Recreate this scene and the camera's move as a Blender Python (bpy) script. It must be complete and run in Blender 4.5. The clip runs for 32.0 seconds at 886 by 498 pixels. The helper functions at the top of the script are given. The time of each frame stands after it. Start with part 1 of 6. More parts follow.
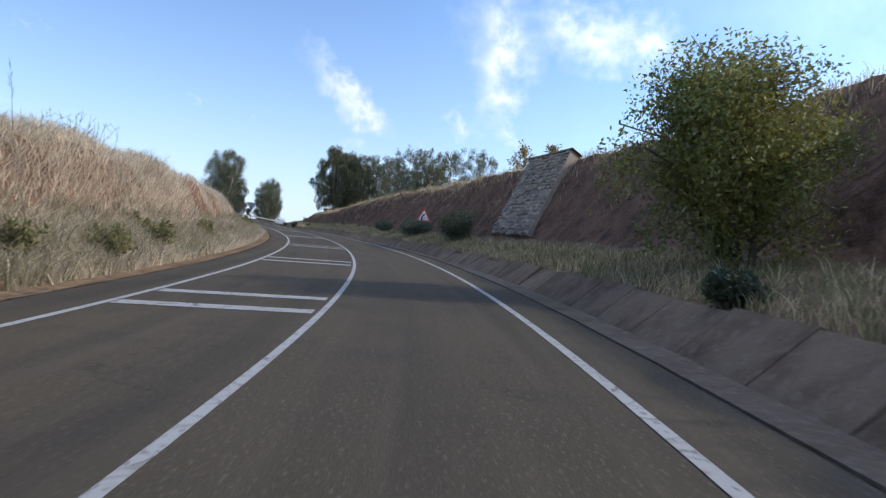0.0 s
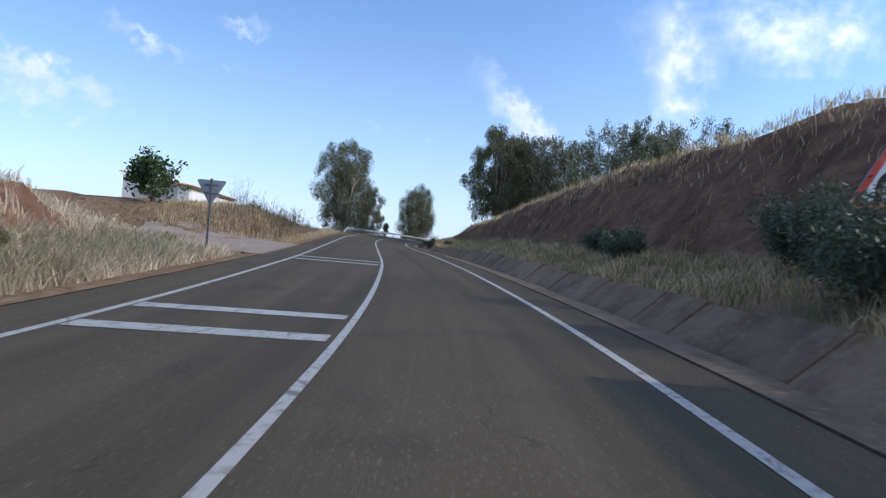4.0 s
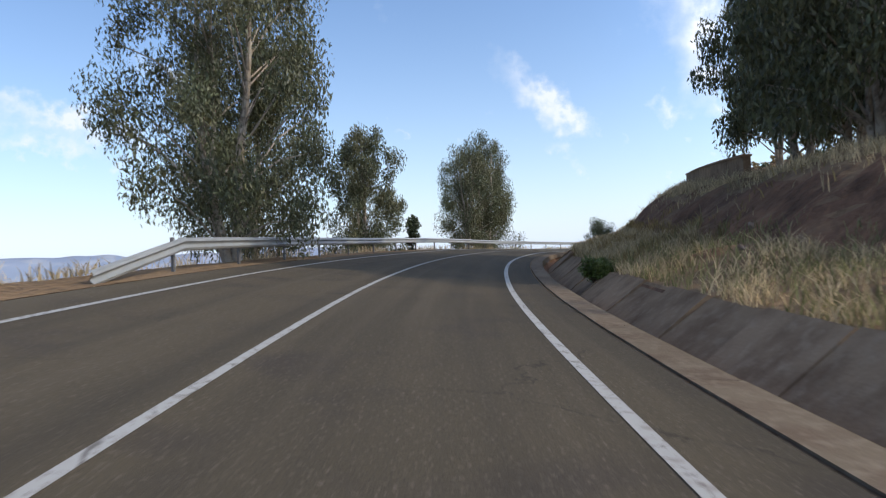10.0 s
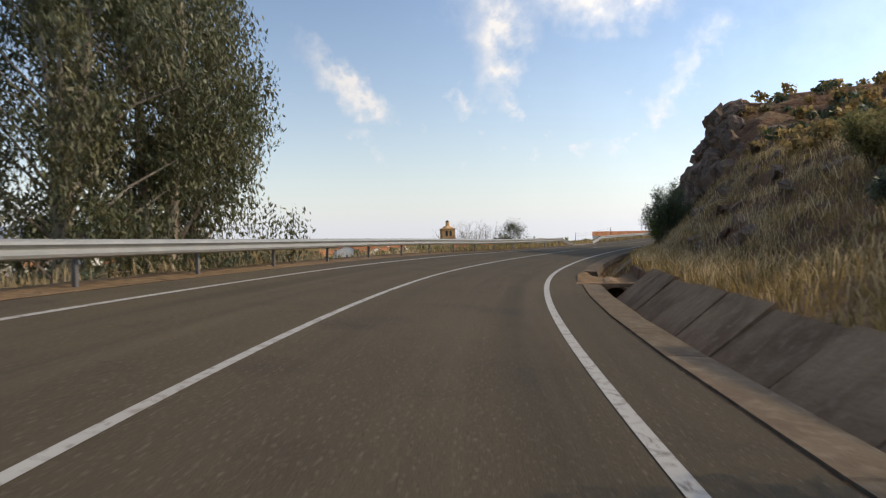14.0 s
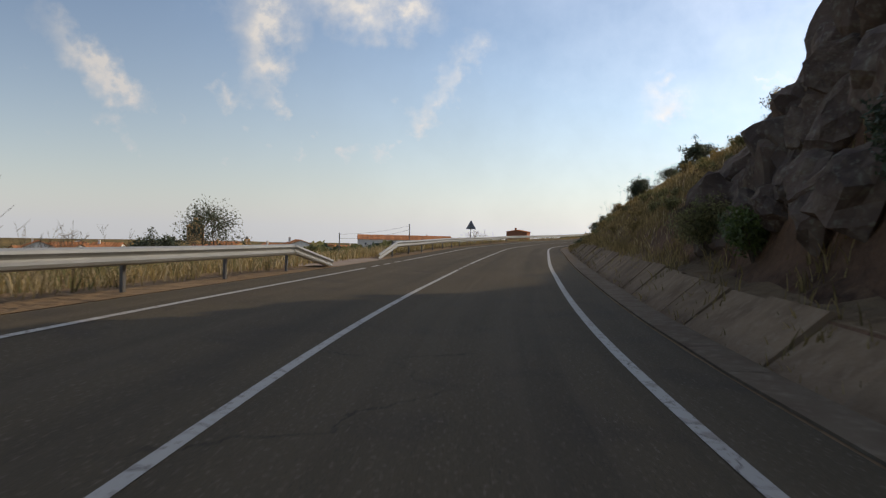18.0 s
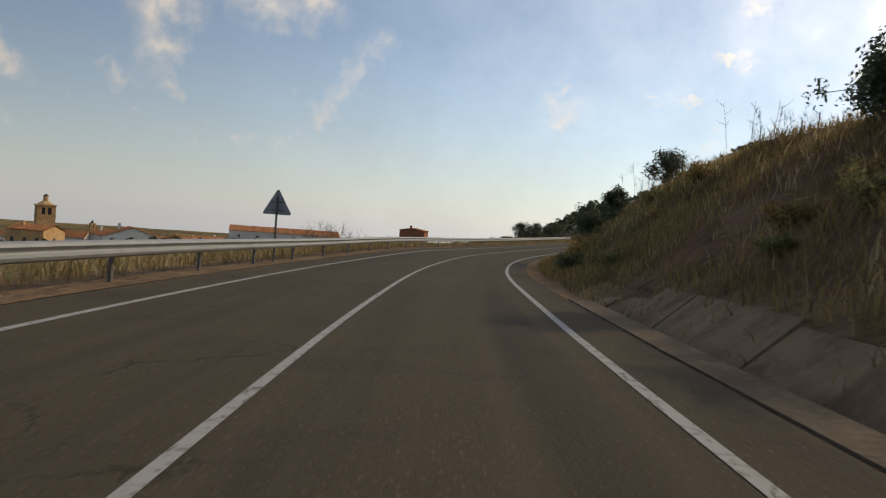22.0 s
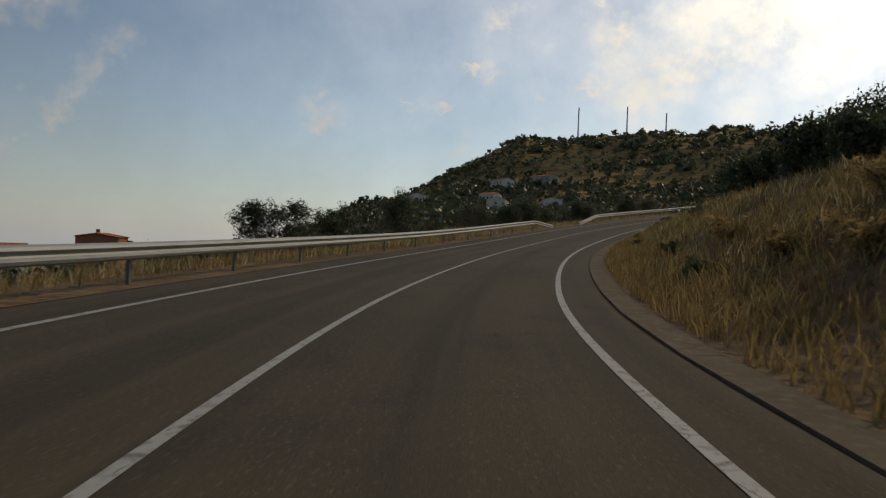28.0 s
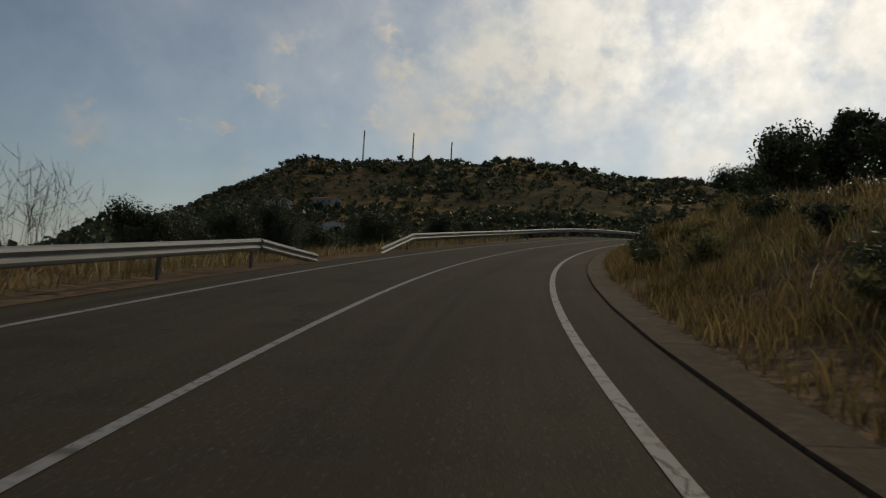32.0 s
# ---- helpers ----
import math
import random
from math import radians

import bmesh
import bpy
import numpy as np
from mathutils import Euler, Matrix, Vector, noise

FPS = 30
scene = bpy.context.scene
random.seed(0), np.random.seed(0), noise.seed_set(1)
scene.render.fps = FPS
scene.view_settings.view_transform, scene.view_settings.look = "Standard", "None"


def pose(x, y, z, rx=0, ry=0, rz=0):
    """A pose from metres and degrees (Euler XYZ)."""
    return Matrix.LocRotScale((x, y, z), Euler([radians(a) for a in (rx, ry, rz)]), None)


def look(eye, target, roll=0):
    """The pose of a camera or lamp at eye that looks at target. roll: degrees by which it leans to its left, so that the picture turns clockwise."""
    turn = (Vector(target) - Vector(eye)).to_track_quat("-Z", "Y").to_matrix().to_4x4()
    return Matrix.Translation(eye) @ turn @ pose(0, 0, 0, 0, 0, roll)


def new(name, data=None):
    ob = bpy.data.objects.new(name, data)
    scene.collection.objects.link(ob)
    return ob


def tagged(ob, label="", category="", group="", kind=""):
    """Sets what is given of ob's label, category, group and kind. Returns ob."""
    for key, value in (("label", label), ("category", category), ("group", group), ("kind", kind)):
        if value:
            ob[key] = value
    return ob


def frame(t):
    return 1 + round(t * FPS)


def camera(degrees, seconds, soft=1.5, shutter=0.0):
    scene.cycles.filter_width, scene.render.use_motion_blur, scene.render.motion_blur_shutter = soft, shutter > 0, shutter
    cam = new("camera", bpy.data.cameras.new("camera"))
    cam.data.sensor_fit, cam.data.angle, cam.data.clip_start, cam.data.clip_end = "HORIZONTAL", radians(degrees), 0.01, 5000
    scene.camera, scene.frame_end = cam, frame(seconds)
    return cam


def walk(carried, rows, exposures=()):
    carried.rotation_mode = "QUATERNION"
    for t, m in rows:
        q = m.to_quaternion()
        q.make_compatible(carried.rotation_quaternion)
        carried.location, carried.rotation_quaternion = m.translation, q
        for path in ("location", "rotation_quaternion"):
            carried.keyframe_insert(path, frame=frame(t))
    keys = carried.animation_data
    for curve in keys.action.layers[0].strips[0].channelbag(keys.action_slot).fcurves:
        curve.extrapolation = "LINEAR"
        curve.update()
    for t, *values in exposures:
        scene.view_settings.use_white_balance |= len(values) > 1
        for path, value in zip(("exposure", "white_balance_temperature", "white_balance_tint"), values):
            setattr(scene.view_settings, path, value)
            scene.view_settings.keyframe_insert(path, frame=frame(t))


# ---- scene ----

# ---------------------------------------------------------------- camera
cam = camera(60.8, 32.0, soft=1.25, shutter=0.15)
# seconds, place, heading, tilt, lean
PATH = [
    (0.0, 0.00, 0.00, 0.00, 89.73, -0.18, 5.97),
    (0.5, -0.05, 5.84, 0.08, 90.92, -0.00, 5.63),
    (1.0, -0.28, 11.76, 0.17, 92.60, -0.14, 5.51),
    (1.5, -0.69, 17.79, 0.25, 94.34, -0.07, 5.32),
    (2.0, -1.32, 23.93, 0.35, 96.55, -0.01, 5.11),
    (2.5, -2.16, 30.11, 0.45, 98.31, 0.13, 4.82),
    (3.0, -3.15, 36.26, 0.55, 99.81, 0.01, 4.64),
    (3.5, -4.26, 42.32, 0.64, 101.18, -0.07, 5.04),
    (4.0, -5.51, 48.26, 0.73, 102.94, -0.11, 4.59),
    (4.5, -6.91, 54.07, 0.81, 104.40, -0.11, 4.08),
    (5.0, -8.40, 59.81, 0.90, 105.09, 0.02, 3.64),
    (5.5, -9.93, 65.53, 1.00, 105.45, 0.22, 3.21),
    (6.0, -11.57, 71.26, 1.12, 106.79, 0.22, 2.65),
    (6.5, -13.34, 77.05, 1.23, 107.93, 0.13, 2.17),
    (7.0, -15.23, 82.93, 1.33, 108.67, 0.22, 1.93),
    (7.5, -17.20, 88.96, 1.42, 108.66, 0.19, 1.58),
    (8.0, -19.21, 95.16, 1.51, 108.48, 0.26, 0.98),
    (8.5, -21.29, 101.56, 1.60, 108.54, 0.21, -0.14),
    (9.0, -23.42, 108.20, 1.68, 108.25, 0.01, -1.29),
    (9.5, -25.53, 115.06, 1.78, 107.38, 0.05, -1.97),
    (10.0, -27.56, 122.07, 1.88, 106.30, -0.15, -2.41),
    (10.5, -29.46, 129.10, 1.99, 105.30, -0.14, -2.64),
    (11.0, -31.20, 136.03, 2.12, 104.20, -0.30, -2.53),
    (11.5, -32.74, 142.80, 2.24, 103.01, -0.70, -2.42),
    (12.0, -34.08, 149.40, 2.33, 101.39, -0.88, -2.02),
    (12.5, -35.16, 155.89, 2.40, 99.37, -0.85, -1.36),
    (13.0, -35.93, 162.35, 2.45, 96.30, -1.06, -1.14),
    (13.5, -36.37, 168.81, 2.47, 93.71, -1.25, -1.13),
    (14.0, -36.54, 175.24, 2.44, 91.06, -1.73, -0.97),
    (14.5, -36.44, 181.60, 2.38, 89.02, -1.52, -0.70),
    (15.0, -36.08, 187.85, 2.28, 86.21, -1.81, -0.28),
    (15.5, -35.43, 193.96, 2.17, 83.56, -1.99, -0.10),
    (16.0, -34.55, 199.91, 2.05, 81.51, -1.96, -0.22),
    (16.5, -33.50, 205.71, 1.96, 79.79, -1.76, -0.35),
    (17.0, -32.26, 211.39, 1.87, 77.51, -1.68, 0.09),
    (17.5, -30.81, 216.97, 1.80, 75.63, -1.69, 0.73),
    (18.0, -29.14, 222.52, 1.74, 73.23, -1.53, 1.34),
    (18.5, -27.26, 228.07, 1.68, 71.46, -1.43, 1.86),
    (19.0, -25.21, 233.65, 1.65, 69.73, -1.34, 2.53),
    (19.5, -23.01, 239.21, 1.64, 68.36, -1.39, 3.05),
    (20.0, -20.70, 244.64, 1.65, 67.15, -1.39, 3.40),
    (20.5, -18.38, 249.91, 1.64, 66.29, -1.38, 3.87),
    (21.0, -16.04, 255.11, 1.63, 65.88, -1.47, 4.12),
    (21.5, -13.67, 260.29, 1.62, 65.62, -1.40, 4.14),
    (22.0, -11.26, 265.53, 1.60, 65.31, -1.32, 4.17),
    (22.5, -8.78, 270.85, 1.58, 65.18, -1.28, 3.92),
    (23.0, -6.26, 276.22, 1.53, 64.82, -1.31, 3.70),
    (23.5, -3.71, 281.58, 1.48, 64.43, -1.24, 3.38),
    (24.0, -1.07, 286.83, 1.43, 63.41, -1.38, 3.65),
    (24.5, 1.68, 291.95, 1.39, 61.47, -1.29, 3.46),
    (25.0, 4.58, 296.90, 1.38, 59.48, -1.13, 2.90),
    (25.5, 7.60, 301.70, 1.37, 57.83, -1.10, 2.53),
    (26.0, 10.73, 306.34, 1.36, 56.03, -0.98, 2.29),
    (26.5, 13.96, 310.81, 1.37, 54.06, -0.78, 2.16),
    (27.0, 17.32, 315.09, 1.40, 51.94, -0.53, 2.13),
    (27.5, 20.78, 319.16, 1.45, 49.83, -0.27, 2.21),
    (28.0, 24.34, 323.02, 1.52, 47.53, -0.05, 2.17),
    (28.5, 27.98, 326.67, 1.62, 45.37, 0.27, 2.57),
    (29.0, 31.67, 330.13, 1.74, 43.20, 0.66, 2.89),
    (29.5, 35.41, 333.40, 1.89, 41.28, 0.86, 3.17),
    (30.0, 39.19, 336.50, 2.05, 38.97, 1.17, 3.62),
    (30.5, 43.02, 339.42, 2.24, 37.24, 1.55, 3.27),
    (31.0, 46.91, 342.18, 2.46, 35.16, 1.85, 3.07),
    (31.5, 50.84, 344.79, 2.70, 33.28, 2.38, 3.12),
    (32.0, 54.82, 347.23, 2.98, 31.23, 2.75, 3.02),
]


def gaze(x, y, z, heading, tilt, lean):
    h, e = radians(heading), radians(tilt)
    way = Vector((math.cos(h) * math.cos(e), math.sin(h) * math.cos(e), math.sin(e)))
    eye = Vector((x, y, z))
    return look(eye, eye + way * 10, lean)


walk(cam, [(r[0], gaze(*r[1:])) for r in PATH],
     exposures=((0.0, 0.27, 5950.0, 8.0), (3.0, 0.2, 5800.0, 8.0), (6.0, 0.13, 5650.0, 6.0), (9.0, 0.24, 6000.0, 7.0), (11.0, 0.26, 6900.0, 8.0), (13.0, -0.06, 7500.0, 9.0), (14.0, 0.02, 7700.0, 9.0), (18.0, -0.45, 7950.0, 9.0), (20.0, -0.55, 8100.0, 9.0), (23.0, -0.74, 8450.0, 8.0), (25.0, -0.85, 8550.0, 8.0), (28.0, -1.32, 8450.0, 6.0), (30.0, -1.66, 8400.0, 5.0), (32.0, -2.0, 8300.0, 4.0)))

# ---------------------------------------------------------------- sky and sun
SUN_AZ, SUN_EL = 5.0, 33.0
world = bpy.data.worlds.new("sky")
scene.world = world
world.use_nodes = True


def sky_nodes():
    """A clear daylight sky with drifting wisps of cumulus and a veil of cloud round the sun."""
    nt = world.node_tree
    nt.nodes.clear()
    L = nt.links.new

    def node(kind, **kw):
        n = nt.nodes.new(kind)
        for k, v in kw.items():
            if k == "op":
                n.operation = v
            else:
                n.inputs[int(k[1:])].default_value = v
        return n

    def math_(op, a, b=None, clamp=False):
        n = nt.nodes.new("ShaderNodeMath")
        n.operation, n.use_clamp = op, clamp
        for i, v in enumerate((a, b)):
            if v is None:
                continue
            if isinstance(v, (int, float)):
                n.inputs[i].default_value = v
            else:
                L(v, n.inputs[i])
        return n.outputs[0]

    sky = nt.nodes.new("ShaderNodeTexSky")
    sky.sky_type, sky.sun_disc = "NISHITA", False
    sky.sun_elevation, sky.sun_rotation = radians(SUN_EL), radians(90 - SUN_AZ)
    sky.air_density, sky.dust_density, sky.ozone_density = 1.0, 0.5, 3.2
    sky.altitude = 400
    tc = nt.nodes.new("ShaderNodeTexCoord")
    sep = nt.nodes.new("ShaderNodeSeparateXYZ")
    L(tc.outputs["Generated"], sep.inputs[0])
    az = math_("MULTIPLY", math_("ARCTAN2", sep.outputs[1], sep.outputs[0]), 180 / math.pi)
    el = math_("MULTIPLY", math_("ARCSINE", sep.outputs[2]), 180 / math.pi)
    comb = nt.nodes.new("ShaderNodeCombineXYZ")
    L(az, comb.inputs[0])
    L(el, comb.inputs[1])
    warp = nt.nodes.new("ShaderNodeTexNoise")
    warp.inputs["Scale"].default_value, warp.inputs["Detail"].default_value = 0.42, 6
    warp.inputs["Roughness"].default_value = 0.62
    L(comb.outputs[0], warp.inputs["Vector"])
    wob = nt.nodes.new("ShaderNodeTexNoise")
    wob.inputs["Scale"].default_value, wob.inputs["Detail"].default_value = 0.9, 5
    L(comb.outputs[0], wob.inputs["Vector"])
    wx = math_("MULTIPLY", math_("SUBTRACT", warp.outputs["Fac"], 0.5), 4.0)
    wy = math_("MULTIPLY", math_("SUBTRACT", wob.outputs["Fac"], 0.5), 4.0)
    azw, elw = math_("ADD", az, wx), math_("ADD", el, wy)
    total = None
    for ca, ce, ra, re_, lean, power in CLOUDS:
        c, s = math.cos(radians(lean)), math.sin(radians(lean))
        da, de = math_("SUBTRACT", azw, ca), math_("SUBTRACT", elw, ce)
        p = math_("DIVIDE", math_("ADD", math_("MULTIPLY", da, c), math_("MULTIPLY", de, s)), ra)
        q = math_("DIVIDE", math_("SUBTRACT", math_("MULTIPLY", de, c), math_("MULTIPLY", da, s)), re_)
        d = math_("ADD", math_("MULTIPLY", p, p), math_("MULTIPLY", q, q))
        g = math_("MULTIPLY", math_("EXPONENT", math_("MULTIPLY", math_("POWER", d, 0.58), -1.2)), power)
        total = g if total is None else math_("ADD", total, g)
    # loose scattered wisps everywhere else
    wide = nt.nodes.new("ShaderNodeTexNoise")
    wide.inputs["Scale"].default_value, wide.inputs["Detail"].default_value = 0.16, 7
    wide.inputs["Roughness"].default_value = 0.6
    L(comb.outputs[0], wide.inputs["Vector"])
    puff = nt.nodes.new("ShaderNodeTexNoise")
    puff.inputs["Scale"].default_value, puff.inputs["Detail"].default_value = 0.55, 6
    L(comb.outputs[0], puff.inputs["Vector"])
    puffs = math_("MULTIPLY", math_("MULTIPLY", math_("SUBTRACT", puff.outputs["Fac"], 0.6, True), 5.0), math_("EXPONENT", math_("MULTIPLY", math_("POWER", math_("DIVIDE", math_("SUBTRACT", el, 6.0), 4.5), 2.0), -1.0)), True)
    wisp = math_("MULTIPLY", math_("SUBTRACT", wide.outputs["Fac"], 0.56, True), 2.2, True)
    # veil towards the sun
    sd = nt.nodes.new("ShaderNodeVectorMath")
    sd.operation = "DOT_PRODUCT"
    L(tc.outputs["Generated"], sd.inputs[0])
    a, e = radians(SUN_AZ), radians(SUN_EL)
    sd.inputs[1].default_value = (math.cos(a) * math.cos(e), math.sin(a) * math.cos(e), math.sin(e))
    near = math_("POWER", math_("MAXIMUM", sd.outputs["Value"], 0.0), 7.0)
    veil = math_("MULTIPLY", math_("MULTIPLY", near, math_("SUBTRACT", wide.outputs["Fac"], 0.26, True)), 5.0)
    cover = math_("ADD", math_("ADD", math_("MULTIPLY", total, math_("MULTIPLY", math_("ADD", warp.outputs["Fac"], math_("SUBTRACT", puff.outputs["Fac"], 0.5)), 1.7)), math_("ADD", math_("MULTIPLY", wisp, 0.45), math_("MULTIPLY", puffs, 0.7))), veil, True)
    haze = math_("MULTIPLY", math_("EXPONENT", math_("MULTIPLY", math_("MAXIMUM", el, 0.0), -0.14)), 0.72)
    broad = math_("MULTIPLY", math_("POWER", math_("MAXIMUM", sd.outputs["Value"], 0.0), 1.6), math_("ADD", math_("MULTIPLY", wide.outputs["Fac"], 0.7), 0.3))
    sheen = math_("MULTIPLY", math_("POWER", math_("MAXIMUM", sd.outputs["Value"], 0.0), 2.0), math_("ADD", math_("MULTIPLY", wide.outputs["Fac"], 0.9), 0.15))
    cover = math_("MULTIPLY", math_("MAXIMUM", math_("MAXIMUM", cover, haze), sheen), 0.97)
    # a bank of cloud lit through by the sun behind it
    ld = nt.nodes.new("ShaderNodeVectorMath")
    ld.operation = "DOT_PRODUCT"
    L(tc.outputs["Generated"], ld.inputs[0])
    a2, e2 = radians(9), radians(21)
    ld.inputs[1].default_value = (math.cos(a2) * math.cos(e2), math.sin(a2) * math.cos(e2), math.sin(e2))
    bank = math_("POWER", math_("MAXIMUM", ld.outputs["Value"], 0.0), 26.0)
    glow = math_("ADD", math_("ADD", math_("ADD", math_("MULTIPLY", near, 8.0), math_("MULTIPLY", broad, 13.0)), 6.9), math_("MULTIPLY", bank, math_("MULTIPLY", warp.outputs["Fac"], 22.0)))
    cloud = nt.nodes.new("ShaderNodeCombineXYZ")
    L(math_("MULTIPLY", glow, math_("SUBTRACT", 0.96, math_("MULTIPLY", haze, 0.14))), cloud.inputs[0])
    L(math_("MULTIPLY", glow, 0.985), cloud.inputs[1])
    L(math_("MULTIPLY", glow, math_("ADD", 1.07, math_("MULTIPLY", haze, 0.34))), cloud.inputs[2])
    mix = nt.nodes.new("ShaderNodeMix")
    mix.data_type = "RGBA"
    L(cover, mix.inputs[0])
    bright = nt.nodes.new("ShaderNodeVectorMath")
    bright.operation = "SCALE"
    L(sky.outputs[0], bright.inputs[0])
    L(math_("ADD", math_("MULTIPLY", broad, 2.1), 1.22), bright.inputs["Scale"])
    air = nt.nodes.new("ShaderNodeVectorMath")
    air.operation = "MULTIPLY"
    air.inputs[1].default_value = (0.95, 1.0, 1.1)
    L(bright.outputs[0], air.inputs[0])
    L(air.outputs[0], mix.inputs[6])
    L(cloud.outputs[0], mix.inputs[7])
    bg = nt.nodes.new("ShaderNodeBackground")
    bg.inputs[1].default_value = 0.12
    L(mix.outputs[2], bg.inputs[0])
    out = nt.nodes.new("ShaderNodeOutputWorld")
    L(bg.outputs[0], out.inputs[0])


# azimuth, elevation, half sizes, lean (degrees) and density of the clouds
CLOUDS = [
    (98.6, 10.9, 2.9, 1.1, 40, 1.2), (96.6, 9.0, 1.3, 1.0, 20, 1.0), (96.9, 6.6, 1.9, 0.8, 25, 0.6), (95.3, 5.2, 1.2, 0.7, 20, 0.4),
    (87.0, 14.8, 1.5, 3.2, -10, 1.3), (86.7, 11.3, 0.9, 1.6, -12, 0.9), (86.1, 8.7, 0.7, 0.9, -10, 0.6), (89.5, 8.9, 1.0, 0.9, 0, 0.8),
    (80.0, 16.2, 2.6, 1.8, 15, 0.9), (76.6, 16.0, 2.2, 1.5, -10, 0.9), (82.5, 17.0, 1.6, 1.2, 0, 0.6), (72.3, 12.0, 0.9, 2.5, 35, 0.75),
    (74.1, 9.5, 0.8, 0.9, 30, 0.6), (75.3, 7.8, 1.1, 1.0, 20, 0.9), (83.0, 6.7, 0.6, 0.6, 0, 0.5), (89.3, 5.2, 1.1, 0.9, 0, 0.5),
    (86.2, 4.6, 0.9, 0.6, 0, 0.35), (80.6, 5.3, 1.5, 1.0, 0, 0.6), (92.4, 7.2, 0.9, 0.5, 10, 0.35),
    (56.9, 10.2, 1.6, 1.1, 0, 0.8), (57.4, 8.8, 1.0, 1.0, 0, 0.5), (50.2, 10.7, 0.9, 0.4, 0, 1.0), (48.2, 10.5, 0.7, 0.3, 0, 0.8),
    (45.9, 13.4, 0.8, 0.4, -10, 0.9), (44.1, 12.9, 0.8, 0.6, 0, 0.8), (44.0, 17.0, 1.2, 0.7, 0, 0.9), (46.5, 7.2, 3.2, 0.8, -12, 0.6),
    (35.0, 15.8, 1.7, 1.1, 0, 1.0), (33.6, 11.4, 2.2, 1.2, -10, 0.9), (36.4, 18.4, 0.9, 0.6, 0, 0.8), (40.7, 11.5, 0.8, 0.35, 0, 0.8),
    (37.3, 12.1, 1.2, 0.5, -15, 0.8), (30.0, 13.6, 3.2, 1.0, -15, 0.9), (24.0, 16.5, 4.0, 2.0, 0, 1.0), (33.0, 8.5, 4.0, 0.8, -12, 0.6),
    (132.3, 9.6, 6.0, 0.9, 13, 1.2), (134.0, 7.8, 5.5, 0.9, 13, 0.8), (125.6, 12.7, 2.2, 0.6, 22, 0.85), (119.0, 14.5, 1.1, 0.5, 10, 0.8),
    (108.9, 8.6, 1.3, 0.6, 30, 0.5), (78.4, 5.6, 1.3, 1.0, 0, 0.6), (84.4, 5.4, 1.0, 0.8, 0, 0.5), (119.4, 11.5, 1.6, 0.5, 20, 0.4), (137.7, 14.5, 1.4, 0.8, 10, 0.4), (144.0, 11.0, 4.0, 1.2, 12, 0.6),
]
sky_nodes()

sun = new("sun", bpy.data.lights.new("sun", "SUN"))
sun.data.energy, sun.data.angle, sun.data.color = 2.2, radians(0.6), (1.0, 0.88, 0.70)
sun.matrix_world = look((0, 0, 60), (-60 * math.cos(radians(SUN_AZ)) / math.tan(radians(SUN_EL)), -60 * math.sin(radians(SUN_AZ)) / math.tan(radians(SUN_EL)), 0))

# ---------------------------------------------------------------- the road's line
ROAD = [
    (-4.64, -47.00, -1.78), (-2.22, -24.00, -1.53), (-1.39, -0.00, -1.29), (-2.05, 17.90, -1.02), (-4.24, 35.83, -0.72),
    (-7.76, 53.56, -0.41), (-12.61, 70.83, -0.07), (-18.25, 87.88, 0.25), (-23.97, 104.98, 0.53), (-29.49, 122.20, 0.86),
    (-34.20, 139.60, 1.18), (-37.38, 157.20, 1.38), (-38.52, 175.20, 1.42), (-37.47, 193.21, 1.16), (-34.09, 210.82, 0.82),
    (-28.87, 228.02, 0.55), (-22.05, 244.72, 0.43), (-14.70, 261.10, 0.39), (-7.12, 277.41, 0.33), (1.15, 293.47, 0.20),
    (10.72, 308.66, 0.22), (22.02, 322.68, 0.35), (34.81, 335.30, 0.75), (53.81, 348.88, 1.80), (75.49, 359.06, 3.69),
    (98.66, 365.18, 5.88), (122.50, 367.10, 8.07), (146.36, 364.87, 9.26), (169.76, 359.36, 9.65), (192.48, 351.84, 9.64),
]
BANK = [
    1.6, 3.0, 3.0, 2.2, 1.5, 0.9, -0.3, -0.8, -2.8, -4.6, -5.2, -4.3, -4.0, -3.4, -3.3, -1.3,
    0.4, 1.2, 0.6, -0.1, -1.2, -0.8, -0.1, 0.7, 0.9, 0.0, -1.9, -1.9, -0.9, 0.1,
]
LANE = 3.03          # centre line to edge line


def spline(pts, step=0.5):
    p = np.array(pts, float)
    p = np.vstack([2 * p[0] - p[1], p, 2 * p[-1] - p[-2]])
    out = []
    for i in range(1, len(p) - 2):
        n = max(2, int(np.linalg.norm(p[i + 1, :2] - p[i, :2]) / step))
        t = np.arange(n)[:, None] / n
        a, b, c, d = p[i - 1], p[i], p[i + 1], p[i + 2]
        out.append(0.5 * (2 * b + (c - a) * t + (2 * a - 5 * b + 4 * c - d) * t ** 2 + (3 * b - a - 3 * c + d) * t ** 3))
    out.append(p[-2:-1])
    return np.vstack(out)


LINE = spline([(*a, b) for a, b in zip(ROAD, BANK)])
_seg = np.concatenate([[0], np.cumsum(np.hypot(*np.diff(LINE[:, :2], axis=0).T))])
S0 = _seg[np.argmin(np.hypot(LINE[:, 0] - ROAD[2][0], LINE[:, 1] - ROAD[2][1]))]
STA = _seg - S0
_dir = np.gradient(LINE[:, :2], axis=0)
_dir /= np.linalg.norm(_dir, axis=1)[:, None]
SMIN, SMAX = float(STA[0]), float(STA[-1])


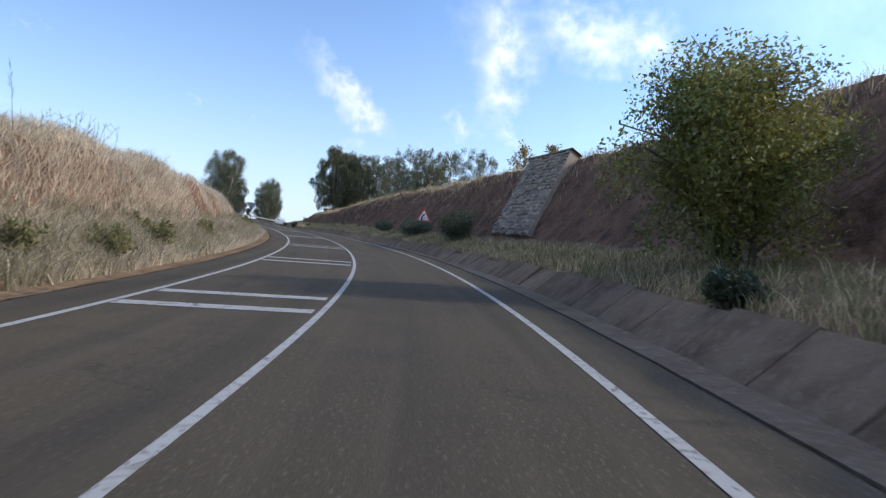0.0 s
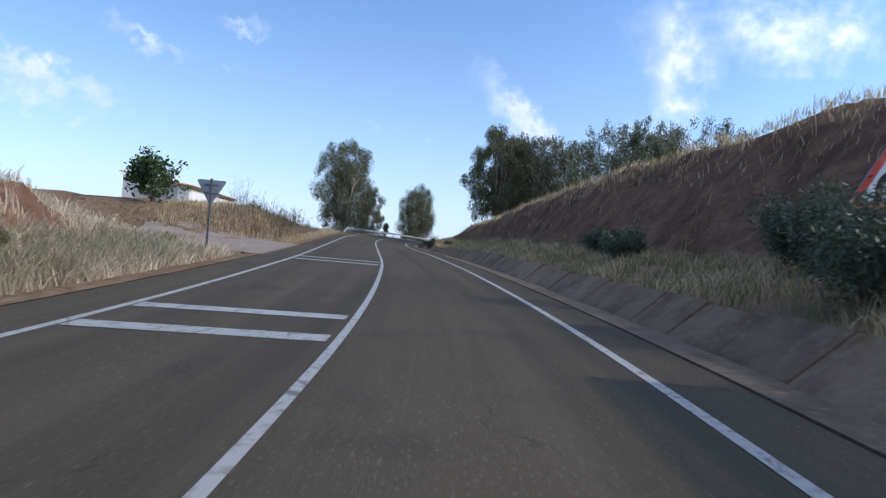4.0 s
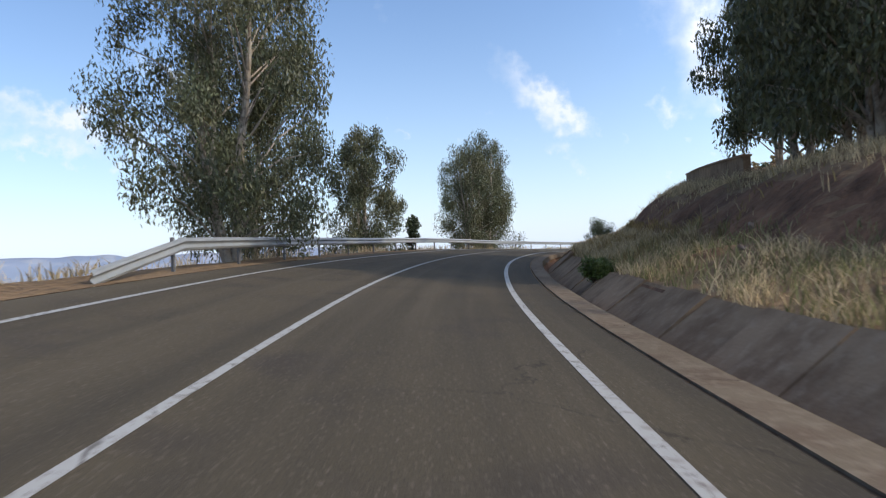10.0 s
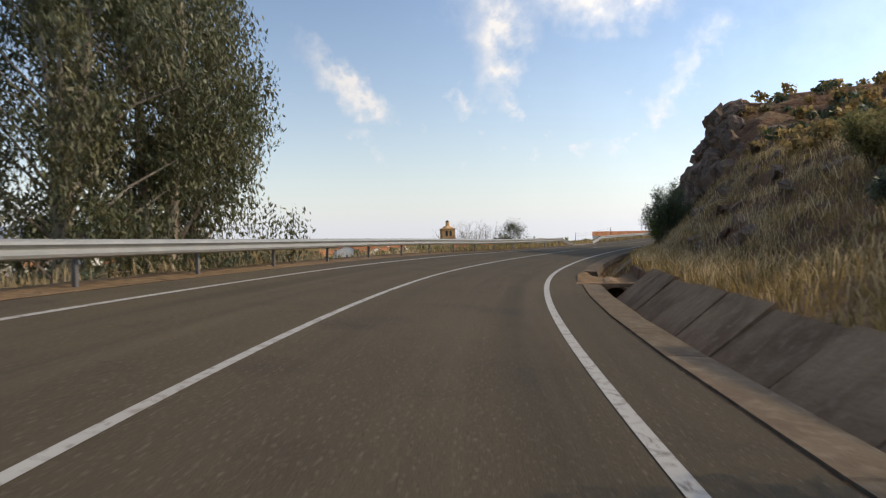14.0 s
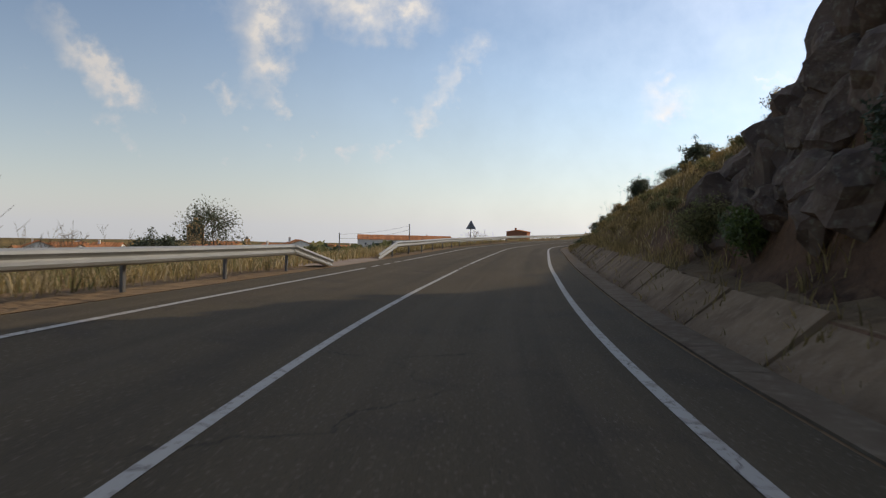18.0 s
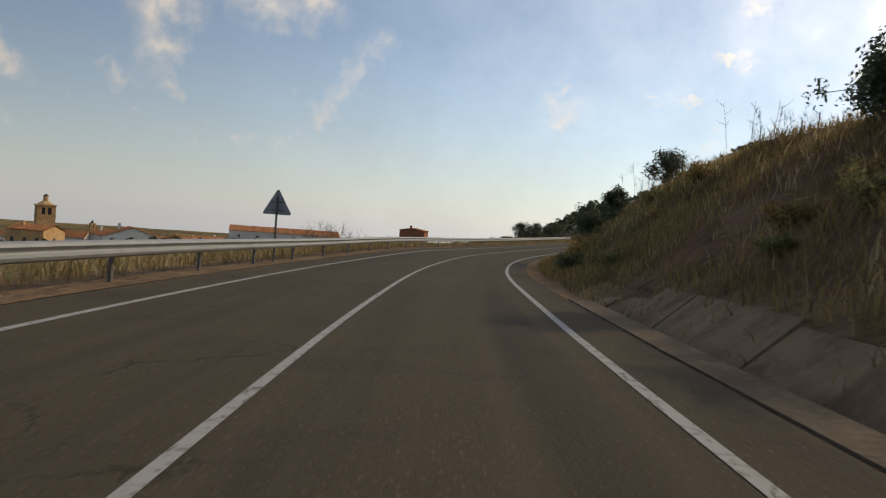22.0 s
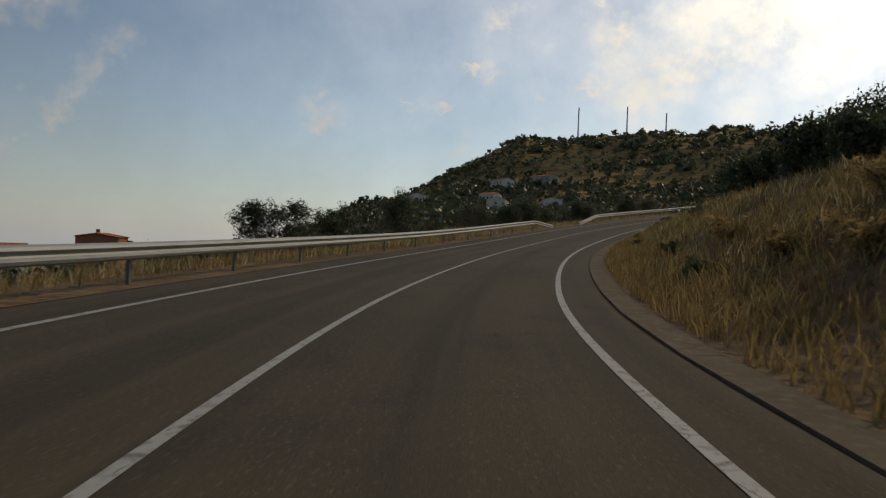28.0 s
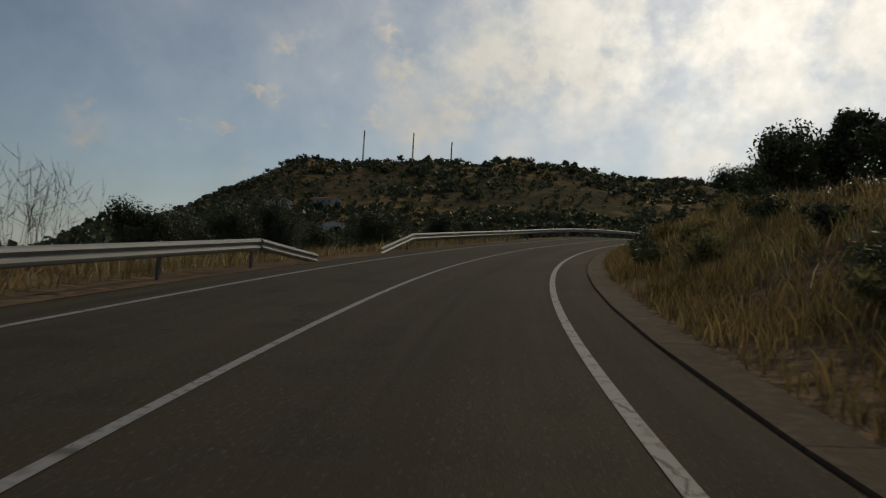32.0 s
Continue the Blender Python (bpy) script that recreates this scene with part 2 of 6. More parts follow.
def place(s, u, h=0.0):
    """World point at station s, u metres right of the centre line and h above the road's plane."""
    s, u, h = np.broadcast_arrays(np.asarray(s, float), np.asarray(u, float), np.asarray(h, float))
    x, y, z, b = (np.interp(s, STA, LINE[:, i]) for i in range(4))
    dx, dy = np.interp(s, STA, _dir[:, 0]), np.interp(s, STA, _dir[:, 1])
    n = np.hypot(dx, dy)
    dx, dy = dx / n, dy / n
    zz = z + np.tan(np.radians(b)) * np.clip(u, -6, 6) + h
    return np.stack([x + dy * u, y - dx * u, zz], -1)


def heading(s):
    return math.degrees(math.atan2(np.interp(s, STA, _dir[:, 1]), np.interp(s, STA, _dir[:, 0])))


def lump(x, y, size=1.0, seed=0.0):
    """Cheap smooth noise, about -1 to 1."""
    x, y = np.asarray(x) / size + seed * 3.7, np.asarray(y) / size - seed * 2.3
    v = np.sin(x * 1.3 + 1.7 * np.sin(y * 0.9)) + np.sin(y * 1.7 + 1.3 * np.sin(x * 1.1 + 2)) + 0.6 * np.sin(2.9 * x + 1.9 * y) + 0.5 * np.sin(3.7 * y - 2.3 * x + 1)
    return v / 3.1


def track(s, table):
    t = np.array(table, float)
    return np.interp(s, t[:, 0], t[:, 1])


# the right-hand cut, by station: bench's outer edge and height, crest's offset and height
CUT_R = [
    (-70, 10.5, 1.5, 14.6, 7.2), (60, 10.5, 1.5, 14.6, 7.0), (78, 9.5, 1.3, 13.8, 6.1), (90, 8.8, 1.2, 12.6, 5.3), (106, 8.4, 1.1, 12.4, 4.6),
    (120, 8.2, 1.0, 12.4, 3.7), (157, 8.0, 0.9, 12.4, 3.0), (184, 7.8, 0.9, 12.4, 4.4), (195, 7.8, 0.7, 13.0, 4.3), (203, 7.8, 0.4, 13.0, 4.5),
    (214, 7.2, 0.6, 12.6, 4.9), (226, 7.0, 0.6, 12.6, 6.3), (232, 6.8, 0.5, 12.0, 8.0), (238, 6.6, 0.5, 10.4, 9.8), (242, 6.5, 0.5, 9.7, 10.0), (246, 6.6, 0.6, 10.2, 8.4), (251, 6.4, 0.7, 11.2, 6.4),
    (264, 6.4, 0.7, 12.0, 5.5), (288, 6.3, 0.8, 11.5, 4.9), (305, 6.0, 0.6, 10.5, 4.75), (320, 5.8, 0.45, 10.2, 4.0), (345, 5.9, 0.5, 9.8, 3.4), (372, 6.0, 0.5, 9.6, 2.5), (392, 6.0, 0.5, 9.6, 2.1), (440, 6.0, 0.5, 9.6, 2.3), (620, 6.0, 0.5, 9.8, 2.8),
]
DITCH = [(-70, 1), (288, 1), (298, 0.05), (620, 0.05)]
# the left-hand bank: height and run
CUT_L = [(-70, 3.3, 3.6), (13, 3.1, 3.4), (36, 2.8, 3.4), (50, 2.4, 3.4), (62, 1.9, 3.4), (70, 0.8, 4), (76, 0.1, 6), (87, 0.1, 6), (92, 1.5, 3), (102, 1.5, 4), (112, 0.8, 4),
         (122, 0.3, 4), (134, -0.5, 5), (142, -3.0, 5), (200, -3.6, 6), (220, -1.6, 6), (235, -0.5, 6), (300, -0.7, 6), (345, -1.2, 7), (390, -1.2, 7), (402, -0.3, 7), (412, -1.2, 7), (620, -2, 7)]
UR = np.array([3.80, 3.99, 4.05, 4.62, 4.68, 5.5, 5.56, 6.2, 7.0, 7.8, 8.6, 9.4, 10.2, 11.0, 12, 13, 14.5, 17, 20, 25, 32, 45, 58, 72])
UL = np.array([-4.2, -4.6, -5.2, -5.8, -6.5, -7.2, -8, -9, -10, -11.5, -13, -15, -18, -22, -28, -36])


def right_h(s, u):
    """Height above the road's plane on the right-hand side."""
    t = np.array(CUT_R, float)
    d = track(s, DITCH)
    ub, hb, uc, hc = (np.interp(s, t[:, 0], t[:, i]) for i in (1, 2, 3, 4))
    lip = 0.36 * d + (1 - d) * 0.30
    drain = np.where(u < 4.02, np.where(u < 3.9, -0.03, 0.0), np.where(u < 4.65, -0.52 * (u - 4.02) / 0.63, -0.52 + 0.80 * (u - 4.65) / 0.87))
    over = np.clip(1 - np.abs(s - 203.5) / 3.2, 0, 1) ** 0.4          # track over the ditch
    near = (drain * d + (1 - d) * (0.26 * np.clip(u - 4.4, 0, 1.2) - 0.03)) * (1 - over) + over * 0.05
    bench = lip + (hb - lip) * np.clip((u - 5.52) / (ub - 5.52 + 1e-6), 0, 1)
    k = np.clip((u - ub) / (uc - ub), 0, 1)
    red = np.clip((s - 84) / 14, 0, 1) * np.clip((184 - s) / 14, 0, 1)     # the undercut stretch of bare red earth
    rise = (1 - red) * (0.75 * k ** 0.8 + 0.25 * k * k * (3 - 2 * k)) + red * np.interp(k, [0, 0.14, 0.5, 1], [0, 0.1, 0.74, 1])
    face = hb + (hc - hb) * rise + np.clip(u - uc, 0, 60) * 0.10
    shelf = np.clip(1 - np.abs(s - 212) / 15, 0, 1) ** 0.5            # rock ledges on the slope before the outcrop
    q = (face - hb) / 1.15 + 0.25 * np.sin(s * 0.21)
    face = face + shelf * np.clip(k * 4, 0, 1) * np.clip((1 - k) * 6, 0, 1) * 0.75 * (np.clip((q - np.floor(q)) * 3.2 - 1.1, 0, 1) - (q - np.floor(q)))
    return np.where(u < 5.52, near, np.where(u < ub, bench, face))


def left_h(s, u):
    t = np.array(CUT_L, float)
    cut, run = (np.interp(s, t[:, 0], t[:, i]) for i in (1, 2))
    a = -u
    start = np.where(cut < 0, 5.7, 5.0)
    k = np.clip((a - start) / run, 0, 1)
    h = cut * np.where(cut > 0.6, np.interp(k, [0, 0.42, 0.72, 1], [0, 0.28, 0.93, 1.0]), k)
    h = h - np.clip(a - start - run, 0, 60) * np.where(cut < -1.4, 0.30, np.where(cut < 0, 0.10, -0.015))
    return np.where(a > start, h, -0.04 * np.clip(a - 4.15, 0, 1))


def ground_h(s, u):
    """Height of the soil with its lumps."""
    s, u = np.broadcast_arrays(np.asarray(s, float), np.asarray(u, float))
    h = np.where(u > 0, right_h(s, u), left_h(s, u))
    soft = np.clip((np.abs(u) - 5.6) / 2.0, 0, 1)
    rock = np.clip(1 - np.abs(s - 237) / 16, 0, 1) * (u > 0)
    return h + soft * (0.20 * lump(s, u, 1.5) + 0.12 * lump(s, u, 0.55, 2) + 0.06 * lump(s, u, 0.24, 6)) + rock * soft * (0.45 * lump(s, u * 1.4 + h, 1.1, 5) + 0.25 * lump(s, h, 0.5, 9))


def ground_at(s, u):
    return place(s, u, ground_h(s, u))

# ---------------------------------------------------------------- mesh helpers


def from_arrays(name, v, f, material=None, smooth=False):
    """A mesh from an array of vertices and one of triangles or quads."""
    me = bpy.data.meshes.new(name)
    v, f = np.asarray(v, np.float32), np.asarray(f, np.int32)
    n = f.shape[1]
    me.vertices.add(len(v))
    me.vertices.foreach_set("co", v.ravel())
    me.loops.add(f.size)
    me.loops.foreach_set("vertex_index", f.ravel())
    me.polygons.add(len(f))
    me.polygons.foreach_set("loop_start", np.arange(len(f), dtype=np.int32) * n)
    me.polygons.foreach_set("use_smooth", np.full(len(f), smooth))
    me.update(calc_edges=True)
    if material:
        me.materials.append(material)
    return me


def grid_faces(a, b):
    i = np.arange(a - 1)[:, None] * b + np.arange(b - 1)[None]
    return np.stack([i, i + 1, i + b + 1, i + b], -1).reshape(-1, 4)


def strip(name, s0, s1, us, hs, material, step=1.0, lift=0.0, smooth=False):
    """A ribbon along the road over the offsets us, at heights hs above its plane."""
    s = np.linspace(s0, s1, max(2, int((s1 - s0) / step) + 1))
    p = place(s[:, None], np.array(us)[None], np.array(hs, float)[None] + lift)
    f = grid_faces(len(s), len(us))[:, ::-1]
    me = from_arrays(name, p.reshape(-1, 3), f, material, smooth)
    uv = np.stack(np.broadcast_arrays(s[:, None], np.array(us, float)[None]), -1).reshape(-1, 2)
    me.uv_layers.new(name="along").data.foreach_set("uv", uv[f.ravel()].astype(np.float32).ravel())
    return me


def merge(parts):
    """Join (vertices, faces) pairs, all triangles or all quads."""
    vs, fs, n = [], [], 0
    for v, f in parts:
        vs.append(np.asarray(v, float))
        fs.append(np.asarray(f) + n)
        n += len(v)
    return np.vstack(vs), np.vstack(fs)


def box(cx, cy, cz, sx, sy, sz):
    v = np.array([(x, y, z) for x in (-.5, .5) for y in (-.5, .5) for z in (-.5, .5)]) * (sx, sy, sz) + (cx, cy, cz)
    return v, np.array([(0, 1, 3, 2), (4, 6, 7, 5), (0, 4, 5, 1), (2, 3, 7, 6), (0, 2, 6, 4), (1, 5, 7, 3)])


def tube(points, radii, n=7, cap=True):
    """A round, tapering tube along points, as quads."""
    p = np.array(points, float)
    r = np.broadcast_to(np.asarray(radii, float), (len(p),))
    d = np.gradient(p, axis=0)
    d /= np.linalg.norm(d, axis=1)[:, None] + 1e-9
    ref = np.where(np.abs(d[:, 2:3]) > 0.9, np.array([[1.0, 0, 0]]), np.array([[0, 0, 1.0]]))
    a = np.cross(d, ref)
    a /= np.linalg.norm(a, axis=1)[:, None] + 1e-9
    b = np.cross(d, a)
    t = np.arange(n) / n * 2 * np.pi
    v = p[:, None] + r[:, None, None] * (np.cos(t)[None, :, None] * a[:, None] + np.sin(t)[None, :, None] * b[:, None])
    v = v.reshape(-1, 3)
    f = []
    for i in range(len(p) - 1):
        for j in range(n):
            k = (j + 1) % n
            f.append((i * n + j, i * n + k, (i + 1) * n + k, (i + 1) * n + j))
    if cap:
        m = (len(p) - 1) * n
        c = len(v)
        v = np.vstack([v, p[-1:]])
        for j in range(0, n - 1, 2):
            f.append((m + j, m + j + 1, m + (j + 2) % n, c))
    return v, np.array(f)


def part(name, data, material, parent, label=""):
    """One mesh object under a thing or a part. data: a mesh, a bmesh or (vertices, faces)."""
    if isinstance(data, tuple):
        data = from_arrays(name, data[0], data[1], material)
    elif isinstance(data, bmesh.types.BMesh):
        me = bpy.data.meshes.new(name)
        data.to_mesh(me)
        data.free()
        me.materials.append(material)
        data = me
    ob = new(name, data)
    ob.parent = parent
    if label:
        tagged(ob, label)
    return ob


def thing(name, at=None, label="", category="", group="", kind="", turn=0.0):
    ob = new(name)
    if at is not None:
        ob.matrix_basis = pose(float(at[0]), float(at[1]), float(at[2]), 0, 0, turn)
    return tagged(ob, label, category, group, kind)


def setting(name, mesh, label, category):
    return tagged(new(name, mesh), label, category, kind="structure")

# ---------------------------------------------------------------- materials


def material(name, base, rough=0.85, metal=0.0, spots=(), bump=0.0, bump_scale=8.0, coord="Object", island=0.0, backside=None):
    """A principled material. spots: (colour, noise scale, threshold, softness, amount) layers laid over the base colour."""
    m = bpy.data.materials.new(name)
    m.use_nodes = True
    nt = m.node_tree
    L = nt.links.new
    bsdf = nt.nodes["Principled BSDF"]
    bsdf.inputs["Roughness"].default_value, bsdf.inputs["Metallic"].default_value = rough, metal
    if rough >= 0.8:
        bsdf.inputs["Specular IOR Level"].default_value = 0.06
    tc = nt.nodes.new("ShaderNodeTexCoord")
    rgb = nt.nodes.new("ShaderNodeRGB")
    rgb.outputs[0].default_value = (*base, 1)
    col = rgb.outputs[0]
    for c, scale, at, soft, amount in spots:
        n = nt.nodes.new("ShaderNodeTexNoise")
        n.inputs["Scale"].default_value, n.inputs["Detail"].default_value = scale, 5
        L(tc.outputs[coord], n.inputs["Vector"])
        r = nt.nodes.new("ShaderNodeMapRange")
        r.inputs[1].default_value, r.inputs[2].default_value, r.inputs[4].default_value = at - soft, at + soft, amount
        L(n.outputs["Fac"], r.inputs[0])
        mx = nt.nodes.new("ShaderNodeMix")
        mx.data_type = "RGBA"
        L(r.outputs[0], mx.inputs[0])
        L(col, mx.inputs[6])
        mx.inputs[7].default_value = (*c, 1)
        col = mx.outputs[2]
    if island:
        g = nt.nodes.new("ShaderNodeNewGeometry")
        o = nt.nodes.new("ShaderNodeObjectInfo")
        ad = nt.nodes.new("ShaderNodeMath")
        ad.operation = "ADD"
        L(g.outputs["Random Per Island"], ad.inputs[0])
        L(o.outputs["Random"], ad.inputs[1])
        fr = nt.nodes.new("ShaderNodeMath")
        fr.operation = "FRACT"
        L(ad.outputs[0], fr.inputs[0])
        r = nt.nodes.new("ShaderNodeMapRange")
        r.inputs[3].default_value, r.inputs[4].default_value = 1 - island, 1 + island
        L(fr.outputs[0], r.inputs[0])
        hs = nt.nodes.new("ShaderNodeHueSaturation")
        L(r.outputs[0], hs.inputs["Value"])
        L(col, hs.inputs["Color"])
        col = hs.outputs[0]
    L(col, bsdf.inputs["Base Color"])
    if bump:
        n = nt.nodes.new("ShaderNodeTexNoise")
        n.inputs["Scale"].default_value, n.inputs["Detail"].default_value = bump_scale, 6
        L(tc.outputs[coord], n.inputs["Vector"])
        b = nt.nodes.new("ShaderNodeBump")
        b.inputs["Strength"].default_value, b.inputs["Distance"].default_value = 1.0, bump
        L(n.outputs["Fac"], b.inputs["Height"])
        L(b.outputs[0], bsdf.inputs["Normal"])
    return m


def soil_material(name, flat, steep, flat2, steep2):
    """Ground that shows bare earth where it is steep and dry growth where it is gentle."""
    m = material(name, flat, 0.95, spots=[(flat2, 0.35, 0.5, 0.15, 0.9), (tuple(c * 0.6 for c in flat), 2.5, 0.56, 0.1, 0.5)], bump=0.3, bump_scale=2.6)
    nt = m.node_tree
    L = nt.links.new
    bsdf = nt.nodes["Principled BSDF"]
    top = bsdf.inputs["Base Color"].links[0].from_socket
    tc = nt.nodes.new("ShaderNodeTexCoord")
    n = nt.nodes.new("ShaderNodeTexNoise")
    n.inputs["Scale"].default_value, n.inputs["Detail"].default_value, n.inputs["Roughness"].default_value = 0.8, 8, 0.7
    L(tc.outputs["Object"], n.inputs["Vector"])
    ramp = nt.nodes.new("ShaderNodeValToRGB")
    ramp.color_ramp.elements[0].position, ramp.color_ramp.elements[0].color = 0.35, (*steep2, 1)
    ramp.color_ramp.elements[1].position, ramp.color_ramp.elements[1].color = 0.62, (*steep, 1)
    L(n.outputs["Fac"], ramp.inputs[0])
    g = nt.nodes.new("ShaderNodeNewGeometry")
    sp = nt.nodes.new("ShaderNodeSeparateXYZ")
    L(g.outputs["True Normal"], sp.inputs[0])
    ad = nt.nodes.new("ShaderNodeMath")
    ad.operation = "MULTIPLY_ADD"
    ad.inputs[1].default_value = 0.35
    L(n.outputs["Fac"], ad.inputs[0])
    L(sp.outputs[2], ad.inputs[2])
    r = nt.nodes.new("ShaderNodeMapRange")
    r.inputs[1].default_value, r.inputs[2].default_value = 0.93, 1.08
    L(ad.outputs[0], r.inputs[0])
    mx = nt.nodes.new("ShaderNodeMix")
    mx.data_type = "RGBA"
    L(r.outputs[0], mx.inputs[0])
    L(ramp.outputs[0], mx.inputs[6])
    L(top, mx.inputs[7])
    L(mx.outputs[2], bsdf.inputs["Base Color"])
    return m


def leaf_material(name, base, other, gloss=0.5):
    m = material(name, base, gloss, spots=[(other, 0.6, 0.5, 0.12, 0.8)], island=0.45)
    nt = m.node_tree
    bsdf = nt.nodes["Principled BSDF"]
    tr = nt.nodes.new("ShaderNodeBsdfTranslucent")
    src = bsdf.inputs["Base Color"].links[0].from_socket
    nt.links.new(src, tr.inputs[0])
    mx = nt.nodes.new("ShaderNodeMixShader")
    mx.inputs[0].default_value = 0.45 if gloss > 0.7 else 0.3          # dry grass lets more light through than leathery leaves
    nt.links.new(bsdf.outputs[0], mx.inputs[1])
    nt.links.new(tr.outputs[0], mx.inputs[2])
    nt.links.new(mx.outputs[0], nt.nodes["Material Output"].inputs[0])
    return m



def asphalt_material():
    """Worn reddish asphalt: wheel tracks along the lanes, stains, fine stone and cracks. Its coordinates are station and offset."""
    m = material("asphalt", (0.078, 0.063, 0.042), 0.88, coord="UV", spots=[((0.102, 0.080, 0.051), 0.16, 0.5, 0.16, 0.7), ((0.052, 0.042, 0.036), 0.7, 0.62, 0.08, 0.55), ((0.20, 0.165, 0.13), 26, 0.63, 0.04, 0.7), ((0.035, 0.03, 0.027), 60, 0.6, 0.06, 0.65)], bump=0.006, bump_scale=70)
    nt = m.node_tree
    L = nt.links.new
    bsdf = nt.nodes["Principled BSDF"]
    col = bsdf.inputs["Base Color"].links[0].from_socket
    uv = nt.nodes.new("ShaderNodeTexCoord")

    def darken(fac, colour, src):
        mx = nt.nodes.new("ShaderNodeMix")
        mx.data_type = "RGBA"
        L(fac, mx.inputs[0])
        L(src, mx.inputs[6])
        mx.inputs[7].default_value = (*colour, 1)
        return mx.outputs[2]

    def stretched(sx, sy, scale, lo, hi, amount, detail=4):
        mp = nt.nodes.new("ShaderNodeMapping")
        mp.inputs["Scale"].default_value = (sx, sy, 1)
        L(uv.outputs["UV"], mp.inputs[0])
        n = nt.nodes.new("ShaderNodeTexNoise")
        n.inputs["Scale"].default_value, n.inputs["Detail"].default_value = scale, detail
        L(mp.outputs[0], n.inputs["Vector"])
        r = nt.nodes.new("ShaderNodeMapRange")
        r.inputs[1].default_value, r.inputs[2].default_value, r.inputs[4].default_value = lo, hi, amount
        L(n.outputs["Fac"], r.inputs[0])
        return r.outputs[0]

    col = darken(stretched(0.025, 1.1, 1.0, 0.48, 0.68, 0.5), (0.043, 0.037, 0.029), col)
    col = darken(stretched(0.06, 2.4, 1.0, 0.5, 0.72, 0.35), (0.125, 0.10, 0.07), col)
    v = nt.nodes.new("ShaderNodeTexVoronoi")
    v.feature = "DISTANCE_TO_EDGE"
    v.inputs["Scale"].default_value = 0.22
    wob = nt.nodes.new("ShaderNodeTexNoise")
    wob.inputs["Scale"].default_value, wob.inputs["Detail"].default_value = 1.5, 6
    L(uv.outputs["UV"], wob.inputs["Vector"])
    add = nt.nodes.new("ShaderNodeVectorMath")
    add.operation = "MULTIPLY_ADD"
    add.inputs[1].default_value = (1.3, 1.3, 0)
    L(wob.outputs["Color"], add.inputs[0])
    L(uv.outputs["UV"], add.inputs[2])
    L(add.outputs[0], v.inputs["Vector"])
    r = nt.nodes.new("ShaderNodeMapRange")
    r.inputs[1].default_value, r.inputs[2].default_value, r.inputs[3].default_value, r.inputs[4].default_value = 0.0, 0.005, 0.6, 0.0
    L(v.outputs["Distance"], r.inputs[0])
    mask = nt.nodes.new("ShaderNodeMath")
    mask.operation = "MULTIPLY"
    L(r.outputs[0], mask.inputs[0])
    L(stretched(0.08, 0.5, 1.0, 0.52, 0.6, 1.0), mask.inputs[1])
    col = darken(mask.outputs[0], (0.02, 0.017, 0.015), col)
    bsdf.inputs["Specular IOR Level"].default_value = 0.08
    L(col, bsdf.inputs["Base Color"])
    return m


ASPHALT = asphalt_material()


def paint_material():
    """Worn road paint: crazed, chipped and stained along the line. Its coordinates are station and offset."""
    m = material("road_paint", (0.37, 0.36, 0.33), 0.75, coord="UV", spots=[((0.34, 0.31, 0.28), 0.5, 0.5, 0.2, 0.7), ((0.20, 0.165, 0.135), 5, 0.60, 0.05, 0.7), ((0.11, 0.085, 0.065), 14, 0.63, 0.03, 0.85)], bump=0.003, bump_scale=60)
    nt = m.node_tree
    L = nt.links.new
    bsdf = nt.nodes["Principled BSDF"]
    col = bsdf.inputs["Base Color"].links[0].from_socket
    tc = nt.nodes.new("ShaderNodeTexCoord")
    wob = nt.nodes.new("ShaderNodeTexNoise")
    wob.inputs["Scale"].default_value, wob.inputs["Detail"].default_value = 3.0, 5
    L(tc.outputs["UV"], wob.inputs["Vector"])
    add = nt.nodes.new("ShaderNodeVectorMath")
    add.operation = "MULTIPLY_ADD"
    add.inputs[1].default_value = (0.35, 0.35, 0)
    L(wob.outputs["Color"], add.inputs[0])
    L(tc.outputs["UV"], add.inputs[2])
    v = nt.nodes.new("ShaderNodeTexVoronoi")
    v.feature = "DISTANCE_TO_EDGE"
    v.inputs["Scale"].default_value = 1.7
    L(add.outputs[0], v.inputs["Vector"])
    r = nt.nodes.new("ShaderNodeMapRange")
    r.inputs[1].default_value, r.inputs[2].default_value, r.inputs[3].default_value, r.inputs[4].default_value = 0.005, 0.016, 0.85, 0.0
    L(v.outputs["Distance"], r.inputs[0])
    mx = nt.nodes.new("ShaderNodeMix")
    mx.data_type = "RGBA"
    L(r.outputs[0], mx.inputs[0])
    L(col, mx.inputs[6])
    mx.inputs[7].default_value = (0.10, 0.085, 0.07, 1)
    L(mx.outputs[2], bsdf.inputs["Base Color"])
    return m


PAINT = paint_material()
SOIL = soil_material("dry_ground", (0.25, 0.165, 0.095), (0.225, 0.122, 0.072), (0.18, 0.115, 0.065), (0.09, 0.052, 0.034))
FAR_SOIL = material("far_fields", (0.36, 0.225, 0.085), 0.95, spots=[((0.12, 0.085, 0.035), 0.012, 0.5, 0.08, 0.9), ((0.07, 0.065, 0.03), 0.05, 0.53, 0.06, 0.8), ((0.045, 0.045, 0.022), 0.16, 0.56, 0.03, 0.8)], bump=0.6, bump_scale=0.2)
KERB = material("worn_kerb", (0.15, 0.115, 0.08), 0.92, spots=[((0.11, 0.075, 0.052), 1.6, 0.55, 0.14, 0.8), ((0.24, 0.19, 0.14), 7, 0.6, 0.1, 0.5)], bump=0.012, bump_scale=20, island=0.12)
